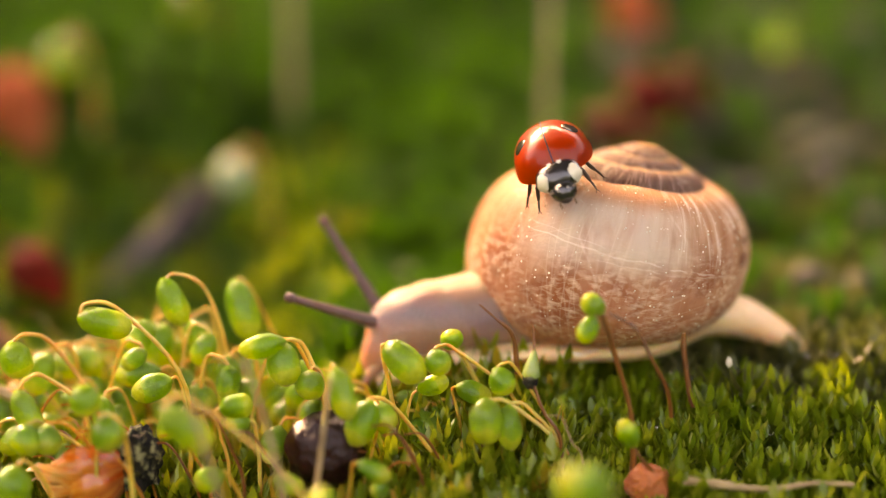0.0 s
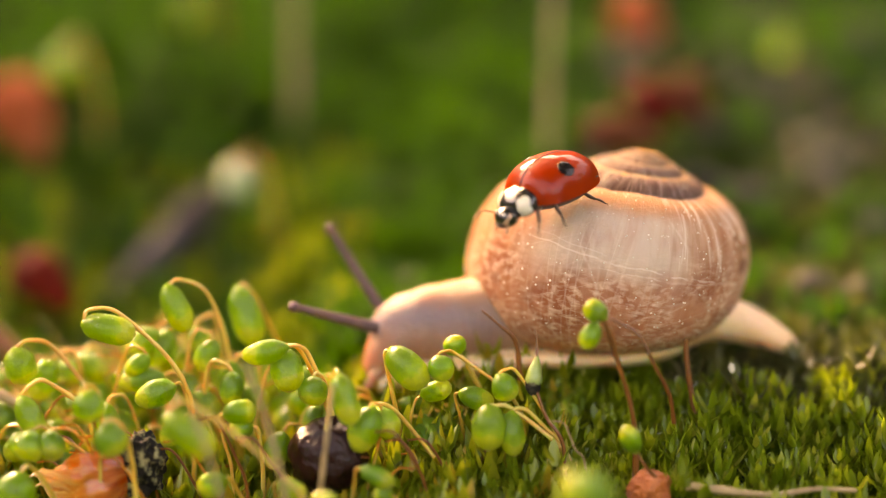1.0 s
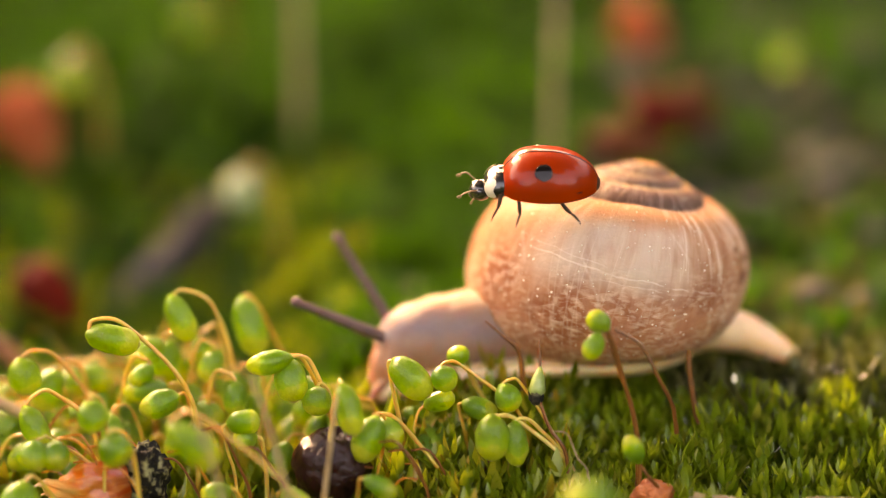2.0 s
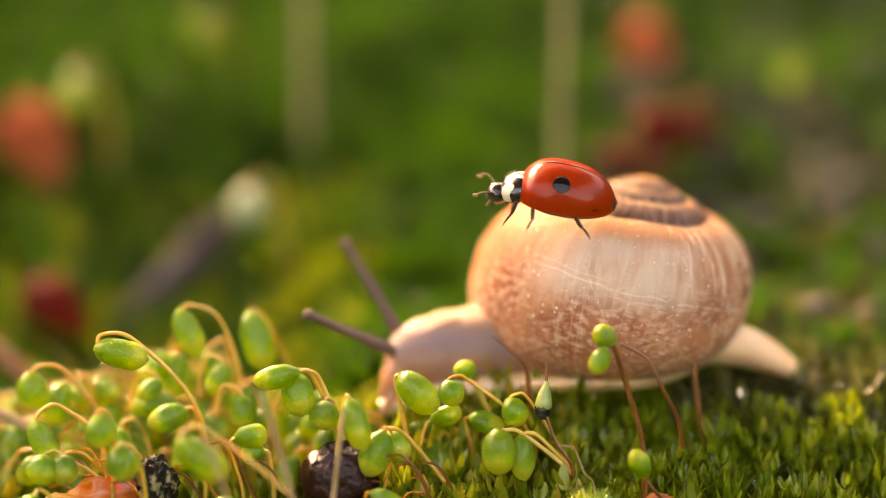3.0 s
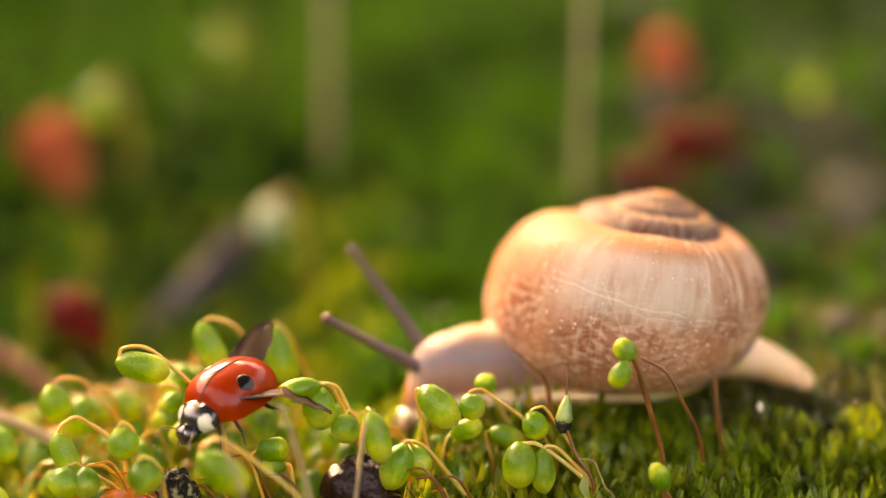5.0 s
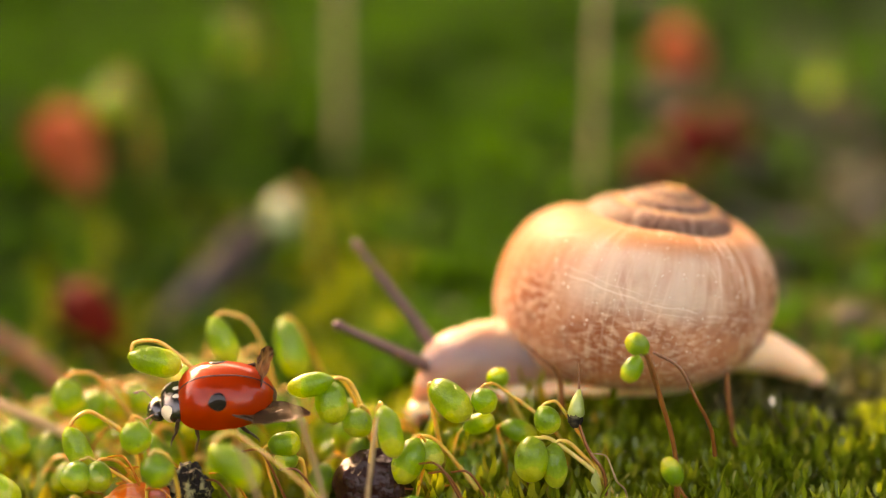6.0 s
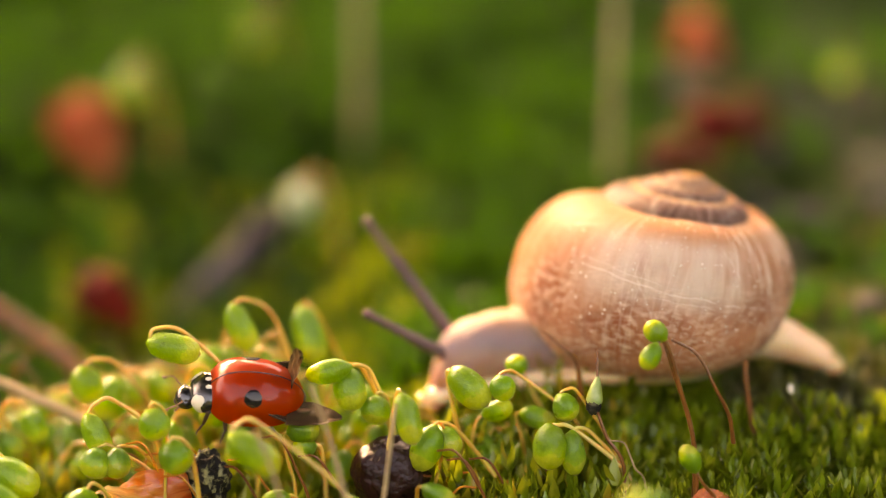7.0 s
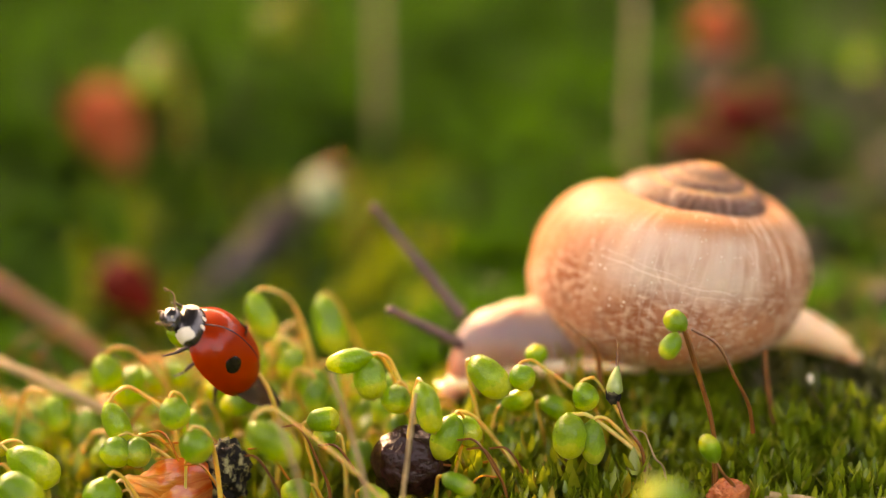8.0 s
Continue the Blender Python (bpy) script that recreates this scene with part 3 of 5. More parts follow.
# dew beads on the near moss
rd = np.random.default_rng(21)
bead = bmesh.new()
bmesh.ops.create_icosphere(bead, subdivisions=2, radius=1)
bead_v = np.array([v.co[:] for v in bead.verts])
bead_f = np.array([[v.index for v in f.verts] for f in bead.faces])
bead.free()
at = np.stack([rd.uniform(-20, 25, 2600), rd.uniform(-8, 8, 2600)], -1)
at = np.concatenate([at, (ground(at[:, 0], at[:, 1]) + rd.uniform(0.9, 1.9, 2600))[:, None]], 1)
dew_v = at[:, None, :] + bead_v[None] * rd.uniform(0.03, 0.085, 2600)[:, None, None]
dew_f = bead_f[None] + (np.arange(2600) * len(bead_v))[:, None, None]
tagged(mesh_from("dew", dew_v.reshape(-1, 3) * MM, dew_f.reshape(-1, 3), 3, WATER), "tiny clear dew beads on the moss leaves", "dew", kind="stuff")

# ---- unseen dark ring all round, far off, added to cut down the low sky
ring_v, ring_f = [], []
for i in range(121):
    a = 2 * math.pi * i / 120
    r = 9 + 0.8 * math.sin(7 * a) + 0.5 * math.sin(17 * a)
    top_z = 3.3 + 2.9 * math.sin(a) + 0.6 * math.sin(5 * a + 1) + 0.45 * math.sin(23 * a) + random.uniform(-0.4, 0.4)
    # taller humps here break up the sky that the wing cases mirror
    if math.sin(a) < 0.2:
        top_z += 3.0 * max(0.0, math.sin(5.5 * a + 0.6)) ** 0.6
    for k, z in enumerate((-0.3, top_z * 0.35, top_z * 0.7, top_z)):
        rr = r + 0.25 * math.sin(9 * a + k * 2.1)
        ring_v.append((rr * math.cos(a), rr * math.sin(a), z))
for i in range(120):
    for k in range(3):
        ring_f.append((i * 4 + k, i * 4 + 4 + k, i * 4 + 5 + k, i * 4 + 1 + k))
tagged(mesh_from("backdrop", ring_v, ring_f, 4, SKY_SCREEN), "unseen dark green ring added to cut down the low sky", "woods", kind="structure")

# an unseen ragged dark sheet overhead, added to block the high sky
cover_v, cover_f = [(0, 1.2, 6.6)], []
for i in range(90):
    a = 2 * math.pi * i / 90
    edge = 4.6 + 0.6 * math.sin(4 * a) + 0.6 * math.sin(11 * a + 1) + random.uniform(-0.45, 0.45) + (0.9 if math.sin(a) < -0.2 else 0.0)
    for k, q in enumerate((0.35, 0.7, 1.0)):
        cover_v.append((edge * q * math.cos(a), edge * q * math.sin(a) + 1.2, 6.5 - 0.9 * q * q + 0.2 * math.sin(9 * a + k)))
for i in range(90):
    n0, n1 = 1 + i * 3, 1 + (i + 1) % 90 * 3
    cover_f.append((0, n0, n1, n1))
    for k in range(2):
        cover_f.append((n0 + k, n0 + k + 1, n1 + k + 1, n1 + k))
cover = bpy.data.meshes.new("canopy")
cover.from_pydata(cover_v, [], [f[:3] if f[2] == f[3] else f for f in cover_f])
cover.materials.append(SKY_SCREEN)
tagged(new("canopy", cover), "unseen dark green sheet added overhead to block the high sky", "canopy", kind="structure")

# ---- the snail
SNAIL_BASE = spot(6.9, -4.7, 5.5)
LIP = radians(165)       # where the shell's mouth lies, seen from the apex
GROWTH = 1.62            # how much the shell widens with each turn
OUTER, TALL, DROP = 6.85, 4.0, 5.9


def shell_point(turns, phi, swell=1.0):
    """A point of the coiled tube, turns back from the mouth and phi round the tube."""
    k = GROWTH ** (-turns)
    ang = LIP + 2 * math.pi * turns
    half = OUTER / 2 * k
    c, s = math.cos(phi), math.sin(phi)
    r = half * 1.0 + half * swell * math.copysign(abs(c) ** 0.92, c)
    z = -DROP * k + TALL * k * swell * math.copysign(abs(s) ** 0.95, s)
    return Vector((r * math.cos(ang), r * math.sin(ang), z))


def shell_mesh():
    bm = bmesh.new()
    uvl = bm.loops.layers.uv.new("UVMap")
    turns, per, around = 4.6, 72, 48
    n = int(turns * per)
    grid = []
    for i in range(n + 1):
        t = i / per
        row = []
        for k in range(around):
            phi = 2 * math.pi * k / around
            q = shell_point(t, phi)
            wob = 0.035 * noise.noise(Vector((t * 60, phi * 0.8, 0))) + 0.05 * noise.noise(Vector((t * 9, phi * 1.2, 5)))
            q = shell_point(t, phi, 1 + wob * 0.35)
            row.append((bm.verts.new(q), t, k / around))
        grid.append(row)
    for i in range(n):
        for k in range(around):
            a, b = grid[i][k], grid[i][(k + 1) % around]
            c, d = grid[i + 1][(k + 1) % around], grid[i + 1][k]
            f = bm.faces.new((a[0], b[0], c[0], d[0]))
            v1 = k / around - (1 if k >= around / 2 else 0)
            v2 = v1 + 1 / around
            for loop, (u, v) in zip(f.loops, ((a[1], v1), (a[1], v2), (d[1], v2), (d[1], v1))):
                loop[uvl].uv = (u, v)
    bm.faces.new([g[0] for g in grid[-1]])
    # the lip: a short inner wall at the mouth
    inner = [bm.verts.new(shell_point(0.02, 2 * math.pi * k / around, 0.9)) for k in range(around)]
    for k in range(around):
        bm.faces.new((grid[0][k][0], inner[k], inner[(k + 1) % around], grid[0][(k + 1) % around][0]))
    return bm


def snail():
    top = thing("snail", SNAIL_BASE, "young land snail with horn-brown coiled shell creeping on moss", "snail")
    rel = lambda u, v, d: spot(u, v, d) - SNAIL_BASE
    apex = rel(8.55, 4.55, 5.6)
    shell = part("shell", shell_mesh(), SHELL, top, "glossy horn-brown shell with a brown band",
                 pose(*(apex * MM), 0, 11, 0))
    rs = random.Random(31)
    for i in range(9):
        q = shell_point(rs.uniform(0.44, 0.49), rs.uniform(0.06, 0.14) * 2 * math.pi)
        away = (q - Vector((0, 0, -5.5))).normalized()
        bend = Vector((rs.uniform(-0.3, 0.3), rs.uniform(-0.3, 0.3), rs.uniform(-0.3, 0.5)))
        hair = rs.uniform(0.25, 0.5)
        part("fibre", tube([q - away * 0.05, q + away * hair * 0.5, q + (away + bend) * hair], 0.018, 0.01, 5, 3), STRAW, shell)
    # pale grains that stand in for sparkles on the shell
    grit = bmesh.new()
    for i in range(150):
        q = shell_point(rs.uniform(0.14, 0.48), rs.uniform(-0.13, 0.2) * 2 * math.pi, 1.004)
        made = bmesh.ops.create_icosphere(grit, subdivisions=1, radius=rs.uniform(0.015, 0.045))
        bmesh.ops.translate(grit, verts=made["verts"], vec=q)
    tagged(part("grit", grit, CREAM, shell), "tiny pale grains on the shell standing in for its sparkles", kind="stuff")
    bm = bmesh.new()
    path = [rel(-2.8, -5.5, 5.2), rel(-1.4, -5.0, 5.4), rel(1.2, -4.5, 5.5), rel(3.4, -4.25, 5.4), rel(6, -4.15, 5.2), rel(8.5, -3.9, 5.4), rel(10.4, -2.85, 6.0), rel(12.0, -2.75, 6.4), rel(13.3, -3.2, 6.5), rel(14.35, -3.75, 6.5), rel(15.0, -4.35, 6.5)]
    line = smooth_line(path, 6)
    keys = [(0.5, 0.4), (1.0, 0.6), (1.2, 0.6), (1.35, 0.5), (1.5, 0.5), (1.5, 0.6), (1.5, 0.85), (1.3, 0.95), (0.95, 0.72), (0.6, 0.46), (0.16, 0.18)]
    loft(bm, line, spread(keys, 6), 20, (0, 0, 1), 0.05)
    foot = part("foot", bm, SOLE, top, "pale peach foot with a pointed tail")
    bm = bmesh.new()
    path = [rel(4.6, -2.6, 5.8), rel(2.4, -2.5, 5.8), rel(0.4, -2.9, 5.7), rel(-1.1, -3.1, 5.5), rel(-2.0, -3.4, 5.3), rel(-2.5, -3.9, 5.2), rel(-2.85, -4.6, 5.2), rel(-2.95, -5.5, 5.2)]
    keys = [(1.7, 1.8), (1.75, 1.85), (1.6, 1.8), (1.45, 1.65), (1.25, 1.45), (1.0, 0.85), (0.75, 0.55), (0.4, 0.3)]
    loft(bm, smooth_line(path, 6), spread(keys, 6), 24, (0, 0, 1), 0.07, 3)
    head = part("head", bm, SKIN, top, "pinkish wrinkled head and neck")
    bm = bmesh.new()
    loft(bm, smooth_line([rel(-2.5, -4.6, 5.0), rel(-3.0, -5.2, 4.8), rel(-3.4, -5.8, 4.7)], 4), spread([0.35, 0.25, 0.12], 4), 10)
    part("mouth_feeler", bm, SKIN, head)
    horns = []
    for long in (4.7, 6.1):
        line = [Vector((0, 0, -long)), Vector((0, 0, -long * 0.55)), Vector((0, 0, -long * 0.2)), Vector((0, 0, 0))]
        bm = bmesh.new()
        loft(bm, smooth_line(line, 7), spread([0.31, 0.24, 0.18, 0.165], 7), 12, (0, 1, 0), 0.12)
        ob = part("tentacle", bm, HORN, top, "dusky purple eye stalk")
        part("eye", blob((0.24, 0.24, 0.29), (0, 0, 0), 14, 10), HORN, ob, "rounded eye knob at the tip")
        horns.append(ob)
    return top, shell, foot, head, horns


def spread(keys, steps):
    """Sizes between keys, to go with smooth_line."""
    out = []
    for a, b in zip(keys, keys[1:]):
        for k in range(steps):
            t = k / steps
            out.append(tuple(p + (q - p) * t for p, q in zip(a, b)) if isinstance(a, tuple) else a + (b - a) * t)
    return out + [keys[-1]]


SNAIL = snail()

# ---- the ladybird: x ahead, y to its left, z up, from the middle of its body


def case_point(x, phi):
    """The domed back: x along the body, phi from the seam (0) to the rim (90 degrees)."""
    front, back = 1.84, 2.34
    q = x / front if x > 0 else -x / back
    p = 3.2 if x > 0 else 2.25
    w = 1.64 * max(0, 1 - q ** p) ** (0.5 if x < 0 else 0.42)
    h = 1.51 * max(0, 1 - q ** (2.6 if x > 0 else 2.1)) ** 0.5
    return Vector((x, w * math.sin(phi), h * math.cos(phi) ** 0.92 if phi < 1.5707 else 0.0))


HINGE = Vector((1.35, 0.22, 0.75))


def wing_case(parent, side):
    bm = bmesh.new()
    rows, cols = 30, 16
    xs_ = [1.84 * math.cos(math.pi * i / rows) if math.cos(math.pi * i / rows) > 0 else 2.34 * math.cos(math.pi * i / rows) for i in range(rows + 1)]
    for lift in (0.0, -0.07):
        grid = []
        for x in xs_:
            row = []
            for k in range(cols + 1):
                q = case_point(x * 0.998, math.pi / 2 * k / cols)
                if k == cols:
                    q.y += 0.05
                    q.z -= 0.03
                q = q * (1 + lift / 1.6) if lift else q
                q.y = max(q.y, 0.013)
                row.append(bm.verts.new(Vector((q.x, q.y * side, q.z)) - Vector((HINGE.x, HINGE.y * side, HINGE.z))))
            grid.append(row)
        for a, b in zip(grid, grid[1:]):
            for k in range(cols):
                bm.faces.new((a[k], a[k + 1], b[k + 1], b[k]))
    bmesh.ops.remove_doubles(bm, verts=bm.verts, dist=0.004)
    bmesh.ops.holes_fill(bm, edges=[e for e in bm.edges if e.is_boundary], sides=0)
    ob = part("wing_case", bm, RED, parent, "glossy red wing case")
    seam = bmesh.new()
    rim = [case_point(x * 0.99, 0.0) for x in xs_[1:-1]]
    loft(seam, [Vector((q.x - HINGE.x, (0.016 - HINGE.y) * side, q.z - HINGE.z - 0.004)) for q in rim], [0.02] * len(rim), 6, (0, 1, 0.1))
    part("suture", seam, BELLY, ob, "dark inner edge")
    # the black spot lies on the dome
    bm = bmesh.new()
    ring0 = [bm.verts.new(spot_on(0.04, 0.77, side, 1.012))]
    for r in (0.13, 0.26, 0.36, 0.39):
        ring = []
        for k in range(24):
            w = 2 * math.pi * k / 24
            rr = r * (1 + 0.04 * math.sin(3 * w + side) + 0.02 * math.sin(5 * w))
            ring.append(bm.verts.new(spot_on(0.04 + rr * math.cos(w), 0.77 + rr * math.sin(w) / 1.5, side, 1.014 if r < 0.38 else 0.99)))
        if len(ring0) == 1:
            for k in range(24):
                bm.faces.new((ring0[0], ring[k], ring[(k + 1) % 24]))
        else:
            for k in range(24):
                bm.faces.new((ring0[k], ring[k], ring[(k + 1) % 24], ring0[(k + 1) % 24]))
        ring0 = ring
    part("wing_spot", bm, SPOT, ob, "round black spot")
    return ob


def spot_on(x, phi, side, k):
    q = case_point(x, phi) * k
    return Vector((q.x - HINGE.x, (q.y - HINGE.y) * side, q.z - HINGE.z))


def hind_wing(parent, side):
    def film(bm, x0, x1, shape):
        for z in (0.012, -0.012):
            rows = []
            for i in range(13):
                t = i / 12
                x = x0 + (x1 - x0) * t
                lo, hi = shape(t)
                rows.append([bm.verts.new((x, side * (lo + (hi - lo) * k / 6), z + 0.05 * math.sin(k * 1.9 + t * 4) + 0.03 * math.sin(t * 17))) for k in range(7)])
            for a, b in zip(rows, rows[1:]):
                for k in range(6):
                    bm.faces.new((a[k], a[k + 1], b[k + 1], b[k]))
        return bm
    wing = part("hind_wing", film(bmesh.new(), 0, -2.7, lambda t: (-0.25 - 0.25 * t, 0.25 + 0.55 * t)), WING, parent, "smoky brown membranous hind wing")
    vein = bmesh.new()
    loft(vein, smooth_line([Vector((0.1, side * 0.2, 0)), Vector((-1.2, side * 0.5, 0.03)), Vector((-2.7, side * 0.78, 0.02))], 4), spread([0.075, 0.055, 0.035], 4), 6)
    part("vein", vein, LEG, wing)
    tip = part("wing_tip", film(bmesh.new(), 0, -2.3, lambda t: (-0.72 + 0.6 * t ** 3, 0.92 - 0.75 * t ** 3)), WING, wing, "folding tip of the wing")
    return wing, tip


LEGS = []


def leg(parent, hip, knee, ankle, toe):
    bm = bmesh.new()
    h, k, a, e = (Vector(q) for q in (hip, knee, ankle, toe))
    low = Vector((0, 0, 0.06))
    for line, sizes in (([h, (h + k) / 2 + low, k], [0.11, 0.15, 0.095]), ([k, (k + a) / 2 - low * 0.5, a], [0.085, 0.095, 0.065]), ([a, a.lerp(e, 0.35) + low * 0.6, a.lerp(e, 0.7) + low * 0.5, e], [0.04, 0.055, 0.05, 0.03])):
        loft(bm, smooth_line(line, 4), spread(sizes, 4), 8, (0.3, 0.2, 0.9))
    for w in (0.07, -0.07):
        loft(bm, [e, e + (e - a) * 0.12 + Vector((0, w, 0.0)), e + (e - a) * 0.16 + Vector((0, w, -0.07))], [0.022, 0.018, 0.008], 5, (0.3, 0.2, 0.9))
    ob = part("leg", bm, LEG, parent)
    LEGS.append((ob, h))
    return ob


def ladybird():
    bug = thing("ladybird", (0, 0, 0), "shiny red ladybird with one black spot on each wing case", "ladybird")
    part("abdomen", blob((2.2, 1.38, 0.8), (-0.22, 0, 0.06), 28, 18, 0.02, 2), BELLY, bug, "dark abdomen under the wing cases")
    part("thorax", blob((0.8, 0.95, 0.62), (1.25, 0, 0.05), 20, 14), BLACK, bug)
    mid = Vector((1.85, 0, 0.03))

    def shield(size, seg, rings):
        return blob(size, mid, seg, rings, 0.0, 1, 0, 0.9)

    def nod(bm):
        bmesh.ops.rotate(bm, cent=mid, matrix=Matrix.Rotation(radians(28), 3, "Y"), verts=bm.verts)
        return bm
    pron = part("pronotum", nod(shield((0.70, 1.0, 0.56), 36, 24)), BLACK, bug, "black shield with cream sides")
    for s in (1, -1):
        bm = shield((0.72, 1.025, 0.585), 120, 80)
        off = [v for v in bm.verts if not (v.co.z > -0.12 and ((v.co.x - 2.14) / 0.37) ** 2 + ((v.co.y * s - 0.74) / (0.30 if v.co.x > 2.04 else 0.24)) ** 2 < 1)]
        bmesh.ops.delete(bm, geom=off, context="VERTS")
        part("side_patch", nod(bm), CREAM, pron, "cream patch")
        bm = shield((0.72, 1.025, 0.585), 96, 64)
        off = [v for v in bm.verts if not (v.co.z > 0.3 and ((v.co.x - 1.5) / 0.17) ** 2 + ((v.co.y * s - 0.22) / 0.13) ** 2 < 1)]
        bmesh.ops.delete(bm, geom=off, context="VERTS")
        part("rear_mark", nod(bm), CREAM, pron)
    head = part("head", blob((0.48, 0.55, 0.44), (2.62, 0, -0.40), 26, 18, 0.02, 2), BLACK, bug)
    part("muzzle", blob((0.22, 0.28, 0.18), (2.90, 0, -0.62), 14, 10), LEG, head)
    for s in (1, -1):
        part("eye", blob((0.19, 0.15, 0.19), (2.66, 0.43 * s, -0.31), 14, 10), BLACK, head)
        part("brow_mark", blob((0.07, 0.05, 0.05), (2.92, 0.2 * s, -0.14), 10, 8), CREAM, head)
        bm = tube([(2.68, 0.30 * s, -0.26), (2.94, 0.56 * s, -0.14), (3.16, 0.80 * s, -0.06), (3.38, 0.88 * s, -0.12), (3.5, 0.9 * s, -0.22)], 0.034, 0.032, 8)
        part("antenna", bm, FEELER, head, "tan clubbed feeler")
        part("club", blob((0.12, 0.065, 0.07), (3.53, 0.9 * s, -0.24), 10, 8), FEELER, head)
        part("palp", tube([(2.76, 0.2 * s, -0.58), (2.94, 0.32 * s, -0.74), (3.02, 0.30 * s, -0.92)], 0.04, 0.055, 7), FEELER, head)
        leg(bug, (1.5, 0.5 * s, -0.15), (1.78, 1.02 * s, -0.12), (1.9, 1.16 * s, -0.68), (2.12, 1.28 * s, -1.07))
        leg(bug, (0.85, 0.65 * s, -0.25), (1.05, 1.25 * s, -0.16), (0.98, 1.5 * s, -0.7), (1.12, 1.72 * s, -1.07))
        leg(bug, (-0.4, 0.65 * s, -0.25), (-0.75, 1.2 * s, -0.3), (-1.15, 1.36 * s, -0.7), (-1.5, 1.5 * s, -1.0))
    cases = [wing_case(bug, s) for s in (1, -1)]
    wings = [hind_wing(bug, s) for s in (1, -1)]
    return bug, cases, wings


LADYBIRD = ladybird()

# ---- moss spore capsules on their stalks


def sporophyte(neck, end, wide, bend, mid, foot, d, skin=None):
    """A nodding capsule from neck to end, on a stalk that rises from foot by mid and bend."""
    k = random.random()
    skin = skin or CAPSULE
    a, b = spot(*neck, d), spot(*end, d + random.uniform(-0.5, 0.3))
    root = spot(*foot, d + 1.2)
    low = Vector((root.x, root.y, min(root.z - 0.5, ground_at(root) - 0.3)))
    top = thing("moss_sporophyte", low, "green moss spore capsule nodding on a thin orange stalk" if skin == CAPSULE else "pale moss spore capsule standing in deep green moss", "moss capsule", "moss spore capsules")
    thick = 0.066 + 0.04 * k
    line = [low, root, spot(*mid, d + 0.5), spot(*bend, d + 0.1), a + (b - a) * 0.06]
    part("stalk", tube([q - low for q in line], thick * 1.15, thick * 0.8, 7, 6, 0.12), BROWN if neck[0] > 3 else STALK, top)
    bm = bmesh.new()
    axis = b - a
    blunt = 2.2 + 1.1 * random.random()
    sizes = [(t, max(0.05, (1 - abs(2 * t - 1.04) ** blunt if t < 1 else 0)) ** 0.5 * (0.9 + 0.12 * math.sin(t * 2.6))) for t in [0.5 - 0.5 * math.cos(math.pi * i / 15) for i in range(16)]]
    sag = Vector((random.uniform(-1, 1), random.uniform(-1, 1), 0)) * 0.06 * wide
    loft(bm, [a - low + axis * t + sag * math.sin(t * 3.1) for t, w in sizes], [wide / 2 * w for t, w in sizes], 16, (0.2, 0.9, 0.3), 0.1, k * 9)
    uvl = bm.loops.layers.uv.new("UVMap")
    for f in bm.faces:
        for lp in f.loops:
            lp[uvl].uv = ((lp.vert.co - (a - low)).dot(axis) / axis.length_squared, 0)
    cap = part("capsule", bm, skin, top)
    for j in range(random.choice((1, 2, 3)) if skin == CAPSULE else 0):
        q = Vector((random.uniform(-1, 1), -0.7, random.uniform(-0.5, 1))).normalized()
        q = (q - axis * q.dot(axis) / axis.length_squared).normalized()
        drop = random.uniform(0.045, 0.09)
        part("dew_drop", blob((drop, drop, drop * 0.9), a - low + axis * random.uniform(0.3, 0.7) + q * wide * 0.49, 10, 8), WATER, cap)
    bm = bmesh.new()
    loft(bm, [a - low + axis * t for t in (0.955, 0.99, 1.02, 1.035)], [wide * s for s in (0.2, 0.15, 0.07, 0.015)], 10, (0.2, 0.9, 0.3))
    part("lid", bm, LID, cap)
    return top


sporophyte((-15.20, -2.84), (-12.97, -3.31), 1.22, (-14.85, -2.28), (-13.37, -2.61), (-10.67, -5.85), 0.0)
sporophyte((-11.68, -1.20), (-10.78, -3.15), 1.17, (-11.09, -1.03), (-9.84, -1.74), (-8.90, -4.91), 3.4)
sporophyte((-8.74, -1.27), (-8.03, -3.74), 1.32, (-8.36, -1.25), (-7.56, -2.44), (-6.20, -5.85), 5.1)
sporophyte((-17.99, -3.85), (-17.52, -5.33), 1.36, (-17.36, -3.55), (-16.19, -4.02), (-14.31, -6.91), 2.5)
sporophyte((-17.78, -5.85), (-16.87, -7.68), 1.08, (-17.36, -5.45), (-16.54, -5.33), (-14.78, -7.14), -0.3)
sporophyte((-17.36, -7.31), (-17.52, -8.55), 1.27, (-17.06, -7.21), (-16.54, -7.31), (-14.31, -9.14), -1.0)
sporophyte((-16.54, -7.31), (-16.40, -8.57), 1.17, (-16.19, -7.21), (-15.36, -7.49), (-14.24, -9.19), -0.8)
sporophyte((-12.66, -3.74), (-12.12, -4.91), 1.08, (-12.26, -3.55), (-11.37, -3.97), (-10.43, -6.08), 6.8)
sporophyte((-11.72, -5.03), (-13.60, -5.33), 0.99, (-11.37, -4.91), (-10.90, -5.26), (-10.67, -7.02), 3.4)
sporophyte((-11.25, -5.43), (-12.90, -6.08), 1.17, (-11.09, -5.33), (-10.85, -5.85), (-10.55, -7.49), 1.7)
sporophyte((-10.43, -4.32), (-9.49, -5.85), 1.32, (-10.20, -4.09), (-9.49, -4.67), (-8.79, -6.79), 6.8)
sporophyte((-9.14, -4.67), (-8.67, -5.85), 1.03, (-8.97, -4.49), (-8.55, -4.91), (-8.20, -6.79), 8.5)
sporophyte((-11.79, -6.74), (-9.68, -8.25), 1.36, (-11.37, -6.27), (-10.15, -6.46), (-5.73, -10.55), -4.5)
